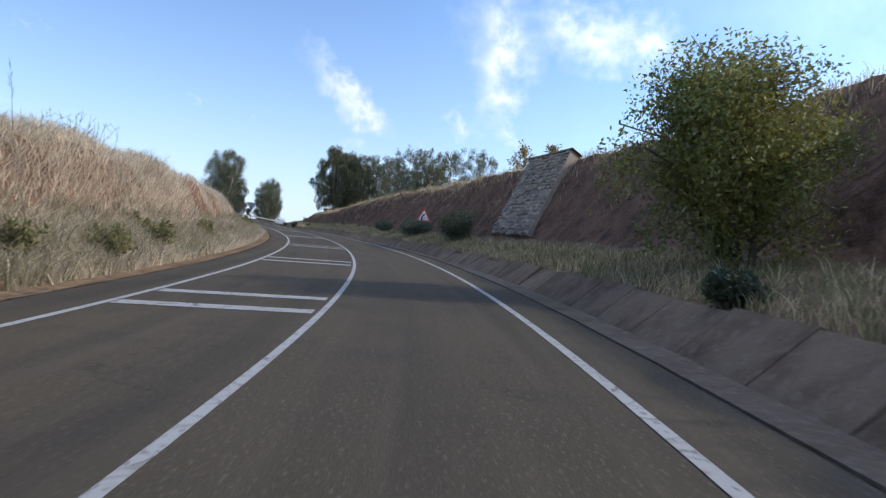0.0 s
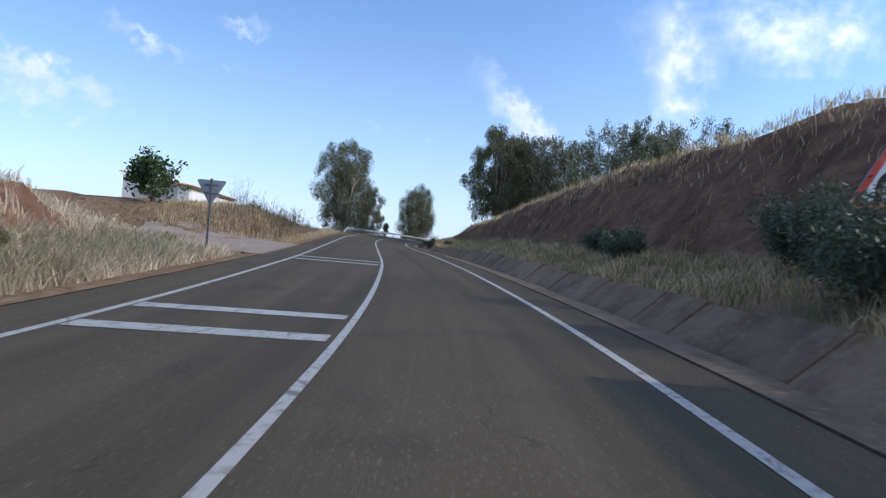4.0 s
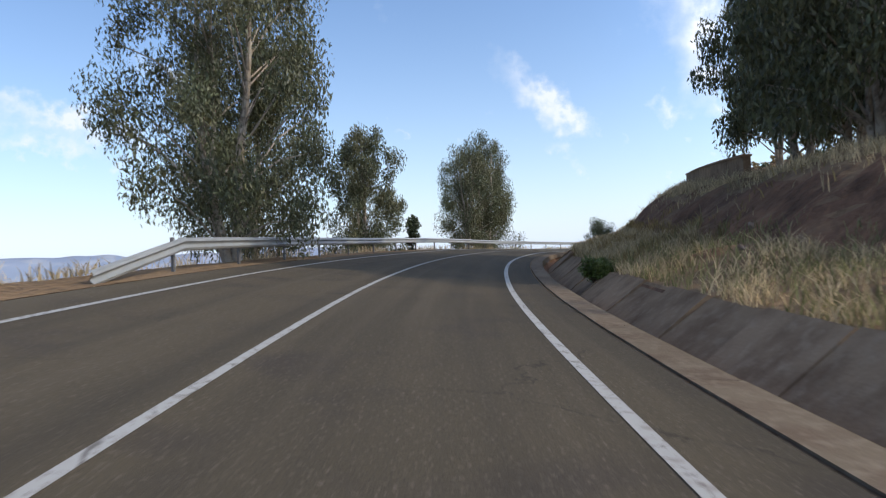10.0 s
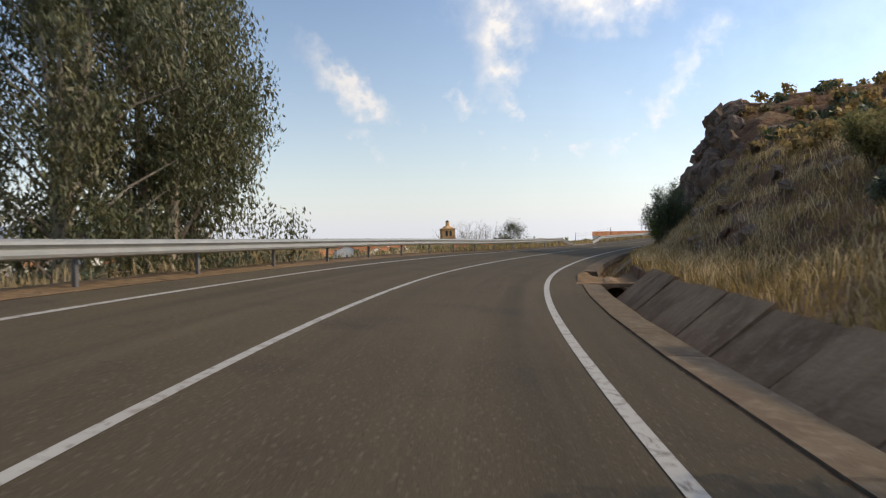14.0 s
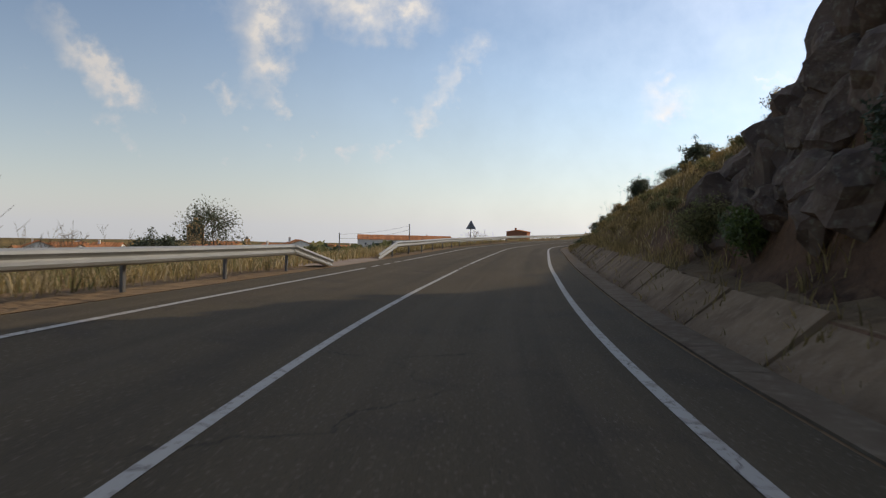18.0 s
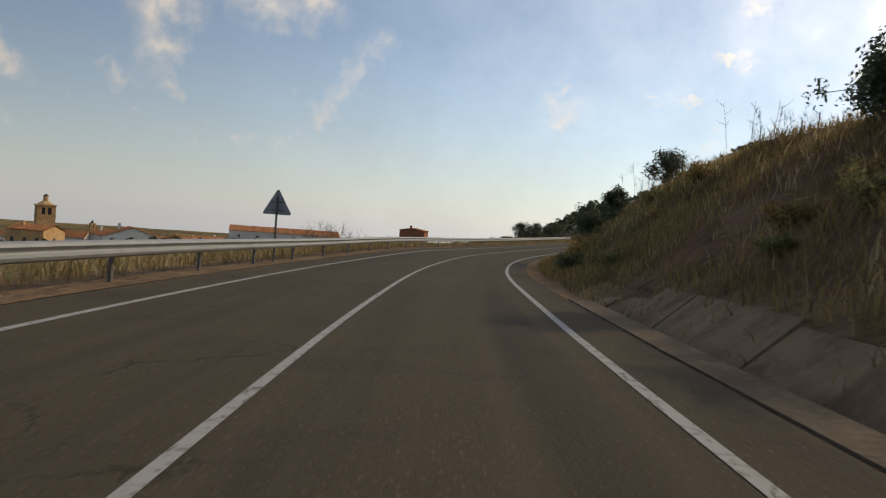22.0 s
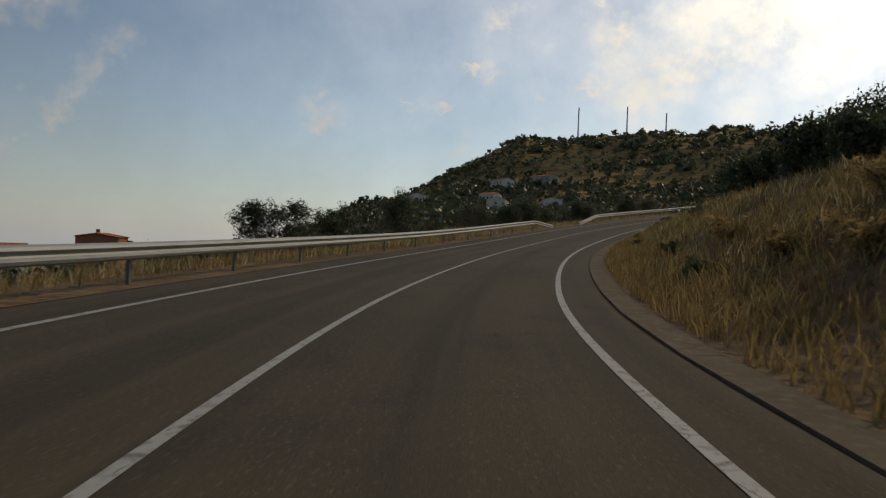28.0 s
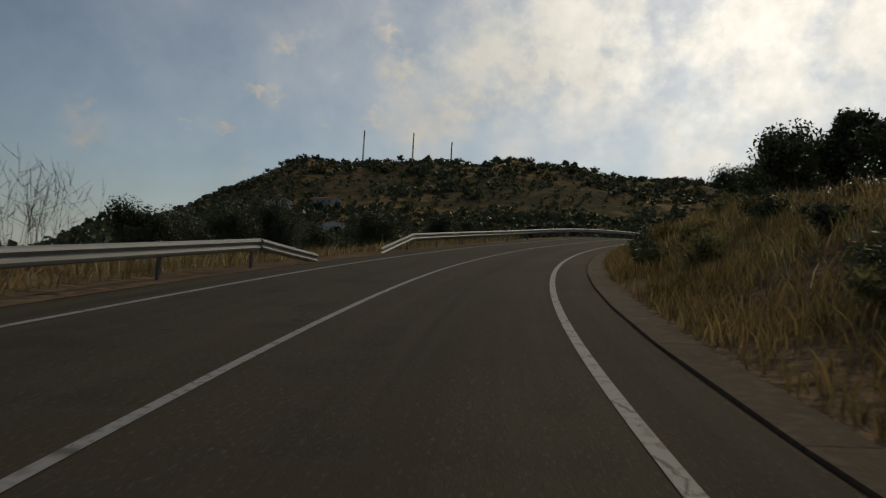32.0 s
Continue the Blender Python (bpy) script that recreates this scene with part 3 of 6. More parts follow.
CONCRETE = material("old_concrete", (0.265, 0.176, 0.107), 0.92, spots=[((0.14, 0.085, 0.05), 1.3, 0.55, 0.14, 0.8), ((0.33, 0.24, 0.16), 6, 0.6, 0.1, 0.5)], bump=0.012, bump_scale=18, island=0.14)
STEEL = material("galvanised_steel", (0.25, 0.255, 0.25), 0.58, 0.3, spots=[((0.31, 0.31, 0.3), 1.6, 0.5, 0.15, 0.7), ((0.28, 0.25, 0.21), 5, 0.66, 0.05, 0.5)], bump=0.002, bump_scale=12)
POST_STEEL = material("post_steel", (0.13, 0.13, 0.13), 0.6, 0.3, spots=[((0.16, 0.13, 0.1), 3, 0.55, 0.1, 0.6)])
BARK = material("pale_bark", (0.3, 0.24, 0.18), 0.9, spots=[((0.42, 0.36, 0.29), 2.0, 0.5, 0.1, 0.8), ((0.12, 0.09, 0.07), 5, 0.6, 0.08, 0.7)], bump=0.03, bump_scale=7)
DARK_BARK = material("dark_bark", (0.12, 0.09, 0.065), 0.95, spots=[((0.2, 0.16, 0.12), 4, 0.55, 0.1, 0.7)], bump=0.03, bump_scale=12)
EUCALYPT = leaf_material("eucalyptus_leaf", (0.09, 0.10, 0.046), (0.14, 0.125, 0.058))
OLIVE = leaf_material("olive_leaf", (0.10, 0.115, 0.07), (0.06, 0.075, 0.035))
GREEN = leaf_material("green_leaf", (0.085, 0.12, 0.025), (0.15, 0.16, 0.04))
BROOM = leaf_material("broom_leaf", (0.075, 0.095, 0.04), (0.05, 0.06, 0.03))
STRAW = leaf_material("straw", (0.58, 0.45, 0.27), (0.36, 0.27, 0.15), 0.85)
WEED = leaf_material("dry_weed", (0.26, 0.23, 0.11), (0.16, 0.17, 0.07), 0.8)
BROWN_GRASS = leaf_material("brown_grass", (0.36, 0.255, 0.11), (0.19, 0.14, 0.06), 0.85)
PALE_STRAW = leaf_material("pale_straw", (0.69, 0.58, 0.42), (0.53, 0.43, 0.30), 0.85)
PALE_WEED = leaf_material("pale_weed", (0.40, 0.34, 0.225), (0.28, 0.245, 0.15), 0.8)
TWIG = material("dry_twig", (0.17, 0.13, 0.09), 0.95, island=0.3)

# ---------------------------------------------------------------- ground, road, ditch
HILL_EYE = (55.0, 347.0)
# bearing and height of the hill's ridge line, 640 m away
RIDGE = [(-40, 20), (-15, 34), (0, 62), (8, 86), (13, 98), (16, 97), (19.5, 100), (21.7, 108), (24.5, 107), (26.5, 112), (29.5, 105), (32.6, 109), (36, 105), (39.5, 103), (42.6, 101), (45, 88), (48.5, 68), (51.2, 50), (55, 28), (59, 10), (64, -6), (75, -12), (110, -14)]


def far_z(x, y):
    """Height of the country round about."""
    d0 = np.hypot(x - 20, y - 180)
    z = -7 - 9 * np.clip((d0 - 60) / 400, 0, 1) + 1.2 * lump(x, y, 60)
    dx, dy = x - HILL_EYE[0], y - HILL_EYE[1]
    r, az = np.hypot(dx, dy), np.degrees(np.arctan2(dy, dx))
    top = np.interp(az, [a for a, _ in RIDGE], [h for _, h in RIDGE], left=0, right=-14)
    side = np.clip((az + 40) / 20, 0, 1)
    k = np.clip((r - 300) / 340, 0, 1)
    up = np.where(r < 640, k * k * (3 - 2 * k), np.clip(1 - (r - 640) / 700, 0, 1))
    base = np.clip((r - 70) / 300, 0, 1) * np.clip(top, -16, 26)
    hill = base * np.where(r > 900, np.clip(1 - (r - 900) / 600, 0, 1), 1) + np.clip(top - 26, 0, 200) * up * (1 + 0.05 * lump(x, y, 19) + 0.025 * lump(x, y, 6, 3))
    wide = side * np.clip((r - 70) / 60, 0, 1) * np.clip((80 - az) / 15, 0, 1)
    low = -0.018 * np.clip(d0 - 460, 0, 3000)
    return z * (1 - wide) + (hill + 1.0 * lump(x, y, 40)) * wide + low


def build_ground():
    a = np.concatenate([np.linspace(-2600, -300, 24), np.linspace(-280, 1000, 130), np.linspace(1040, 2700, 18)])
    b = np.concatenate([np.linspace(-2500, -150, 24), np.linspace(-130, 1000, 115), np.linspace(1040, 2700, 18)])
    gx, gy = np.meshgrid(a, b, indexing="ij")
    gz = far_z(gx, gy)
    # keep below the road's own slopes
    pts = np.stack([gx, gy], -1).reshape(-1, 2)
    line = LINE[::8]
    d = np.full(len(pts), 1e9)
    zz = np.zeros(len(pts))
    for p in line:
        e = np.hypot(pts[:, 0] - p[0], pts[:, 1] - p[1])
        zz = np.where(e < d, p[2], zz)
        d = np.minimum(d, e)
    low = (zz - 11).reshape(gx.shape)
    gz = np.where(d.reshape(gx.shape) < 40, np.minimum(gz, low), gz)
    setting("ground", from_arrays("ground", np.stack([gx, gy, gz], -1).reshape(-1, 3), grid_faces(len(a), len(b))[:, ::-1], FAR_SOIL, True),
            "wide dry farmland with olive groves and scrub", "ground")
    s = np.arange(SMIN, SMAX, 0.5)
    for name, us, label in (("slope_right", UR, "cut slope of red earth and dry grass above the road"), ("slope_left", UL[::-1], "dry grassy verge and bank beside the road")):
        fine = np.unique(np.concatenate([us] + [np.linspace(us[i], us[i + 1], max(1, int(abs(us[i + 1] - us[i]) / 0.3)) + 1) for i in range(len(us) - 1) if abs(us[i]) < 13]))
        p = ground_at(s[:, None], fine[None])
        last = -1 if fine[-1] > 0 else 0
        if last == -1:
            for k, w in ((np.argmin(np.abs(fine - 58)), 0.55),):
                p[:, k, 2] = p[:, k, 2] * (1 - w) + far_z(p[:, k, 0], p[:, k, 1]) * w
        p[:, last, 2] = np.minimum(p[:, last, 2], far_z(p[:, last, 0], p[:, last, 1]) - 4)
        setting(name, from_arrays(name, p.reshape(-1, 3), grid_faces(len(s), len(fine))[:, ::-1], SOIL, True), label, "slope")
    setting("road", strip("road", SMIN, SMAX, [-4.25, -4.15, -2, 0, 2, 3.85, 3.97], [-0.12, 0, 0.0, 0.0, 0.0, 0, -0.12], ASPHALT), "worn reddish-brown asphalt two-lane road", "road")


def dashes(name, spans, u, width, label):
    ob = thing(name, None, label, "road marking", kind="structure")
    for a, b in spans:
        part("paint_line" if b - a > 8 else "paint_dash", strip("paint", a, b, [u - width / 2, u + width / 2], [0, 0], PAINT, 0.8, 0.006), PAINT, ob)


build_ground()
GAP = (253.1, 260.3)
GATE = (254.5, 262.1)
dashes("edge_line_right", [(SMIN, SMAX)], LANE, 0.12, "worn white edge line on the asphalt")
dashes("edge_line_left", [(SMIN, GAP[0])] + [(GAP[0] + 2.1 * i + 1.0, GAP[0] + 2.1 * i + 2.1) for i in range(3)] + [(GAP[1], SMAX)], -LANE, 0.12, "worn white edge line, broken at a field entrance")
dashes("centre_line", [(SMIN, 253.2), (253.8, 254.7), (255.2, 256.0), (256.5, 257.2), (257.8, SMAX)], 0, 0.10, "worn solid white centre line with cracks")


def warning_bars():
    """Pairs of raised white bars across the oncoming lane."""
    for s in BARS:
        ob = thing("rumble_bars", place(s, 0), "pair of worn white bars painted across the lane", "road marking", "warning bars across the oncoming lane", kind="structure")
        inv = ob.matrix_basis.inverted()
        for k in (0, 2.0):
            me = strip("bar", s + k, s + k + 0.5, [-LANE + 0.1, -1.5, -0.12], [0, 0, 0], PAINT, 0.25, 0.008)
            me.transform(inv)
            part("bar", me, PAINT, ob)


BARS = (10.7, 24.2, 38.9, 56.4, 73.6)
warning_bars()

# ---------------------------------------------------------------- guard rails


def w_beam(s0, s1, h0, h1, u):
    """The double-wave beam between two stations."""
    prof = [(0.0, -0.155), (-0.055, -0.125), (-0.075, -0.075), (-0.02, -0.03), (-0.005, 0.0), (-0.02, 0.03), (-0.075, 0.075), (-0.055, 0.125), (0.0, 0.155)]
    ring = [(-a, b) for a, b in prof] + [(-a - 0.012, b * 1.01) for a, b in prof[::-1]]
    n = max(2, int(abs(s1 - s0) / 2) + 1)
    s = np.linspace(s0, s1, n)
    h = np.linspace(h0, h1, n)
    uu = np.array([u + a for a, _ in ring])
    hh = np.array([b for _, b in ring])
    p = place(s[:, None], uu[None], hh[None] + h[:, None])
    m = len(ring)
    f = []
    for i in range(n - 1):
        for j in range(m):
            k = (j + 1) % m
            f.append((i * m + j, (i + 1) * m + j, (i + 1) * m + k, i * m + k))
    return p.reshape(-1, 3), np.array(f)


RAIL_U = -4.6


def guard_rail(s0, s1, start, end, rail_h=0.6):
    ob = thing("guard_rail", place(s0, RAIL_U), "galvanised steel crash barrier on steel posts along the verge", "guard rail", "crash barriers")
    inv = ob.matrix_basis.inverted()

    def world_part(name, vf, mat, label=""):
        v, f = vf
        v = np.asarray(v) @ np.array(inv.to_3x3()).T + np.array(inv.translation)
        return part(name, from_arrays(name, v, f, mat, False), mat, ob, label)

    a, b = s0, s1
    if start:
        world_part("end_ramp", w_beam(s0 - 4.2, s0, 0.06, rail_h, RAIL_U + 0.05), STEEL, "beam end bent down into the ground")
    if end:
        world_part("end_ramp", w_beam(s1, s1 + 4.2, rail_h, 0.06, RAIL_U + 0.05), STEEL, "beam end bent down into the ground")
    n = int((s1 - s0) / 4.4)
    for i in range(n):
        c, d = s0 + (s1 - s0) * i / n, s0 + (s1 - s0) * (i + 1) / n
        world_part("beam", w_beam(c - 0.1, d + 0.06, rail_h, rail_h, RAIL_U + 0.005 * (i % 2)), STEEL)
    for i in range(n + 1):
        s = s0 + (s1 - s0) * i / n
        c = place(s, RAIL_U - 0.16, 0.1)
        hd = radians(heading(s))
        ca, sa = math.cos(hd), math.sin(hd)
        v, f = merge([box(0, 0, 0.1, 0.1, 0.006, 1.15), box(0.05, 0.03, 0.1, 0.006, 0.06, 1.15), box(-0.05, 0.03, 0.1, 0.006, 0.06, 1.15)])
        v = np.stack([v[:, 0] * ca - v[:, 1] * sa, v[:, 0] * sa + v[:, 1] * ca, v[:, 2]], -1) + c
        world_part("post", (v, f), POST_STEEL)
        v, f = box(0, -0.09, 0.5, 0.09, 0.13, 0.2)
        v = np.stack([v[:, 0] * ca - v[:, 1] * sa, v[:, 0] * sa + v[:, 1] * ca, v[:, 2]], -1) + c
        world_part("spacer", (v, f), POST_STEEL)
    return ob


guard_rail(142.8, GATE[0] - 4.2, True, True, 0.62)
guard_rail(GATE[1] + 4.2, 402.5, True, True)
guard_rail(417.5, SMAX - 4, True, False)

# ---------------------------------------------------------------- plants


def leaf_cloud(centres, sizes, count, leaf, rng, droop=0.0, aspect=2.2, spread=None):
    """Leaves as small bent quads scattered in clumps round centres."""
    c = np.asarray(centres, float)
    count, leaf = int(count * 0.66), leaf * 1.16
    w = np.asarray(sizes, float) ** 2
    idx = rng.choice(len(c), count, p=w / w.sum())
    d = rng.normal(size=(count, 3))
    d /= np.linalg.norm(d, axis=1)[:, None]
    rad = rng.random(count) ** 0.55
    sp = np.ones(3) if spread is None else np.asarray(spread)
    p = c[idx] + d * (rad * np.asarray(sizes)[idx])[:, None] * sp
    a = rng.normal(size=(count, 3))
    a[:, 2] -= droop * 2
    a /= np.linalg.norm(a, axis=1)[:, None]
    b = np.cross(a, rng.normal(size=(count, 3)))
    b /= np.linalg.norm(b, axis=1)[:, None] + 1e-9
    l = leaf * (0.6 + 0.8 * rng.random(count))[:, None]
    v = np.stack([p - a * l, p + b * l / aspect, p + a * l, p - b * l / aspect], 1).reshape(-1, 3)
    return v, np.arange(count * 4).reshape(-1, 4)


def tree(name, at, height, width, bare, seed, leaves, mat, bark, leaf=0.16, limbs=7, trunk=0.22, droop=0.5, clumps=46, label="", category="tree", group="", stems=1, dense=1.0, top=0.6, lean=0.0, keep=1.0):
    """A tapered trunk with limbs and a crown of leaf clumps. bare: the height at which the crown starts, as a share."""
    rng = np.random.default_rng(seed)
    ob = thing(name, at, label, category, group)
    wood = []
    tips = []
    for k in range(stems):
        off = np.array([rng.normal(), rng.normal(), 0]) * (0.0 if stems == 1 else width * 0.12)
        hh = height * (0.93 - 0.12 * k * rng.random())
        z = np.linspace(-0.3, hh, 9)
        bend = np.cumsum(rng.normal(size=(9, 2)) * height * 0.012, 0)
        pts = np.column_stack([off[0] * (1 + z / hh) + bend[:, 0] + lean * z, off[1] * (1 + z / hh) + bend[:, 1], z])
        wood.append(tube(pts, trunk * (1 - 0.85 * np.linspace(0, 1, 9)) * (1 if k == 0 else 0.75), 8))
        for i in range(limbs):
            t = bare * 0.9 + (0.92 - bare * 0.9) * (i + rng.random()) / limbs
            base = np.array([np.interp(t * hh, z, pts[:, j]) for j in range(3)])
            ang = rng.random() * 6.28 + i * 2.4
            prof = math.sin(math.pi * min(1, max(0.08, (t - bare * 0.55) / (1.12 - bare * 0.55))) ** top)
            r = width * 0.5 * (0.55 + 0.45 * rng.random()) * prof
            tip = base + np.array([math.cos(ang) * r, math.sin(ang) * r, r * (0.55 - 0.5 * droop) + 0.1 * height * (1 - t)])
            mid = (base + tip) / 2 + np.array([0, 0, r * 0.12])
            wood.append(tube([base, mid, tip], [trunk * 0.38 * (1 - 0.6 * t), trunk * 0.22 * (1 - 0.6 * t), 0.02], 5))
            tips += [tip, (mid + tip) / 2, mid]
            for _ in range(2):
                q = mid + rng.normal(size=3) * r * 0.4
                wood.append(tube([mid, (mid + q) / 2 + (0, 0, 0.05), q], [trunk * 0.15, trunk * 0.1, 0.012], 4))
                tips.append(q)
        tips.append(pts[-1])
        tips.append(pts[-2])
    tips = np.array(tips)
    extra = tips[rng.integers(0, len(tips), max(0, clumps - len(tips)))] + rng.normal(size=(max(0, clumps - len(tips)), 3)) * width * 0.09
    cs = np.vstack([tips, extra])
    cs = cs[rng.random(len(cs)) < keep]
    sz = width * (0.085 + 0.09 * rng.random(len(cs))) * dense
    part("trunk", merge(wood), bark, ob)
    v, f = leaf_cloud(cs, sz, leaves, leaf, rng, droop, spread=(1, 1, 1 + 0.9 * droop))
    v[:, 2] = np.maximum(v[:, 2], 0.05)
    part("crown", (v, f), mat, ob)
    return ob


GUM_GIRTH = [(0, 0.66), (0.12, 0.9), (0.35, 1.0), (0.62, 1.0), (0.8, 0.9), (0.92, 0.68), (1, 0.36)]


def gum_tree(at, height, width, bare, seed, leaves, masses=44, stems=3, leaf=0.11, label="", group=""):
    """A eucalyptus: pale stems forking low, each limb carrying a drooping mass of leaves."""
    rng = np.random.default_rng(seed)
    ob = thing("eucalyptus_tree", at, label, "tree", group)
    girth = 0.09 + height * 0.0095
    masses = int(masses * 1.25)
    wood, stem = [], []
    for k in range(stems):
        a = 6.2832 * k / stems + rng.random()
        hh = height * (0.93 - 0.14 * k / stems)
        z = np.linspace(-0.4, hh, 9)
        reach = width * (0.05 + 0.10 * rng.random()) * (0 if stems == 1 else 1)
        wig = np.cumsum(rng.normal(size=(9, 2)) * height * 0.010, 0)
        q = np.clip(z / hh, 0, 1) ** 0.7
        p = np.column_stack([math.cos(a) * reach * q + wig[:, 0], math.sin(a) * reach * q + wig[:, 1], z])
        wood.append(tube(p, girth * (1 - 0.86 * np.linspace(0, 1, 9)) * (1 if k == 0 else 0.7), 8))
        stem.append(p)
    cs, sz = [], []
    for i in range(masses):
        t = ((i + 0.5) / masses) ** 0.85
        z = height * (bare + (0.95 - bare) * t)
        r = width * 0.5 * np.interp(t, [a for a, _ in GUM_GIRTH], [b for _, b in GUM_GIRTH])
        ang = i * 2.4 + rng.random() * 1.2
        d = r * (0.12 + 0.8 * rng.random() ** 0.55)
        size = height * (0.058 + 0.04 * rng.random()) * (1.1 - 0.25 * t)
        c = np.array([math.cos(ang) * d, math.sin(ang) * d, z + rng.normal() * 0.2])
        p = stem[int(np.argmin([np.hypot(*(q[5, :2] - c[:2])) for q in stem]))]
        zb = max(0.08 * height, z - d * (0.5 + 0.5 * rng.random()))
        base = np.array([np.interp(zb, p[:, 2], p[:, j]) for j in range(3)])
        mid = base * 0.45 + c * 0.55 + np.array([0, 0, 0.10 * d])
        g = girth * 0.30 * (1 - 0.6 * t)
        wood.append(tube([base, mid, c], [g, g * 0.65, 0.02], 5))
        cs += [c, c + rng.normal(size=3) * size * 0.6]
        sz += [size, size * 0.7]
    part("trunk", merge(wood), BARK, ob, "pale peeling trunk and limbs")
    v, f = leaf_cloud(np.array(cs), np.array(sz), leaves, leaf, rng, 1.1, 3.2, spread=(1, 1, 1.28))
    v[:, 2] = np.maximum(v[:, 2], 0.05)
    part("crown", (v, f), EUCALYPT, ob)
    return ob


def bush(name, at, width, height, seed, leaves, mat, leaf=0.07, label="", category="bush", group="", spiky=0.3):
    rng = np.random.default_rng(seed)
    ob = thing(name, at, label, category, group)
    wood, cs = [], []
    for i in range(11):
        a = i * 2.4 + rng.random()
        r = width * 0.5 * (0.25 + 0.6 * rng.random())
        h = height * (0.5 + 0.5 * rng.random()) * (1 - 0.45 * (r / width * 2) ** 2)
        tip = np.array([math.cos(a) * r, math.sin(a) * r, h * 0.86])
        mid = np.array([tip[0] * 0.45, tip[1] * 0.45, h * 0.5])
        wood.append(tube([(0, 0, -0.15), mid, tip], [0.03, 0.02, 0.006], 4))
        cs += [tip, mid * 0.5 + tip * 0.5, mid]
    cs = np.array(cs)
    cs[:, 2] = np.maximum(cs[:, 2], height * 0.18)
    part("branchwork", merge(wood), DARK_BARK, ob)
    sz = np.full(len(cs), width * 0.15) * (0.7 + 0.6 * rng.random(len(cs)))
    v, f = leaf_cloud(cs, sz, leaves, leaf, rng, -spiky, 3.0, spread=(1, 1, 0.9 * height / width + 0.3))
    v[:, 2] = np.maximum(v[:, 2], 0.02)
    part("foliage", (v, f), mat, ob)
    return ob


def at_side(s, u, sink=0.05):
    p = ground_at(s, u)
    p[2] -= sink
    return p

# roadside eucalyptus on the drop side
EUC = "tall eucalyptus with drooping grey-green leaves and pale trunks"


def E(s, u, h, w, bare, seed, leaves, stems, group, masses=44, leaf=0.12):
    return gum_tree(at_side(s, u), h, w, bare, seed, leaves, masses, stems, leaf, EUC, group)


E(151.2, -6.5, 12.9, 8.8, 0.12, 11, 74000, 3, "roadside eucalyptus", 50, 0.078)
E(155.6, -7.7, 11.4, 6.4, 0.10, 12, 50000, 3, "roadside eucalyptus", 42, 0.078)
E(172.6, -7.6, 9.2, 5.0, 0.04, 43, 60000, 3, "roadside eucalyptus", 46, 0.074)
E(196.4, -7.9, 11.2, 6.6, 0.10, 14, 44000, 3, "roadside eucalyptus", 40, 0.074)
E(199.0, -7.5, 12.6, 6.6, 0.12, 34, 56000, 3, "roadside eucalyptus", 42, 0.074)
E(202.0, -8.2, 11.2, 6.2, 0.08, 35, 44000, 3, "roadside eucalyptus", 40, 0.074)
E(149, 14.4, 13.0, 9.6, 0.12, 15, 52000, 3, "eucalyptus on the bank", 46)
E(147, 19.0, 11.6, 8.0, 0.16, 40, 24000, 3, "eucalyptus on the bank", 40)
E(156, 16.2, 12.6, 9.4, 0.14, 16, 48000, 3, "eucalyptus on the bank", 46)
E(164, 16.4, 12.2, 9.0, 0.14, 18, 42000, 3, "eucalyptus on the bank", 42)
E(177, 18.0, 11.0, 7.0, 0.16, 39, 22000, 3, "eucalyptus on the bank", 38)
E(143, 21.5, 10.4, 6.0, 0.2, 36, 16000, 2, "eucalyptus on the bank", 34)
E(163, 26.0, 12.4, 7.4, 0.2, 19, 15000, 3, "eucalyptus on the bank", 36)
E(150, 29.0, 13.4, 8.0, 0.22, 20, 17000, 3, "eucalyptus on the bank", 36)
E(134, 30.0, 11.4, 7.4, 0.22, 31, 15000, 2, "eucalyptus on the bank", 34)
E(152, 37.0, 13.6, 8.0, 0.2, 37, 15000, 2, "eucalyptus on the bank", 36)
E(144, 41.0, 13.0, 8.0, 0.2, 38, 15000, 2, "eucalyptus on the bank", 36)
E(118, 26.0, 7.6, 6.0, 0.2, 32, 10000, 2, "eucalyptus on the bank", 30)

YELLOW_GREEN = leaf_material("turning_leaf", (0.20, 0.21, 0.045), (0.29, 0.24, 0.06))
tree("green_tree", at_side(16.4, 9.1), 4.5, 5.4, 0.03, 41, 62000, YELLOW_GREEN, DARK_BARK, 0.048, 12, 0.13, 0.25, 130, "leafy green tree turning yellow on the cut slope", "tree", stems=3, dense=1.0, top=0.7, keep=0.62)
GOLD = leaf_material("golden_leaf", (0.30, 0.20, 0.06), (0.2, 0.15, 0.05))
for i, (s, u, h) in enumerate(((60.7, 16.4, 2.4), (64.5, 17.5, 2.0), (57.0, 17.5, 2.2))):
    tree("golden_tree", at_side(s, u), h, 1.9, 0.25, 50 + i, 900, GOLD, DARK_BARK, 0.08, 6, 0.05, 0.1, 22, "small sparse tree with golden autumn leaves", "tree", "autumn trees on the crest", stems=2)
OL = "grey-green olive tree with a rounded crown"
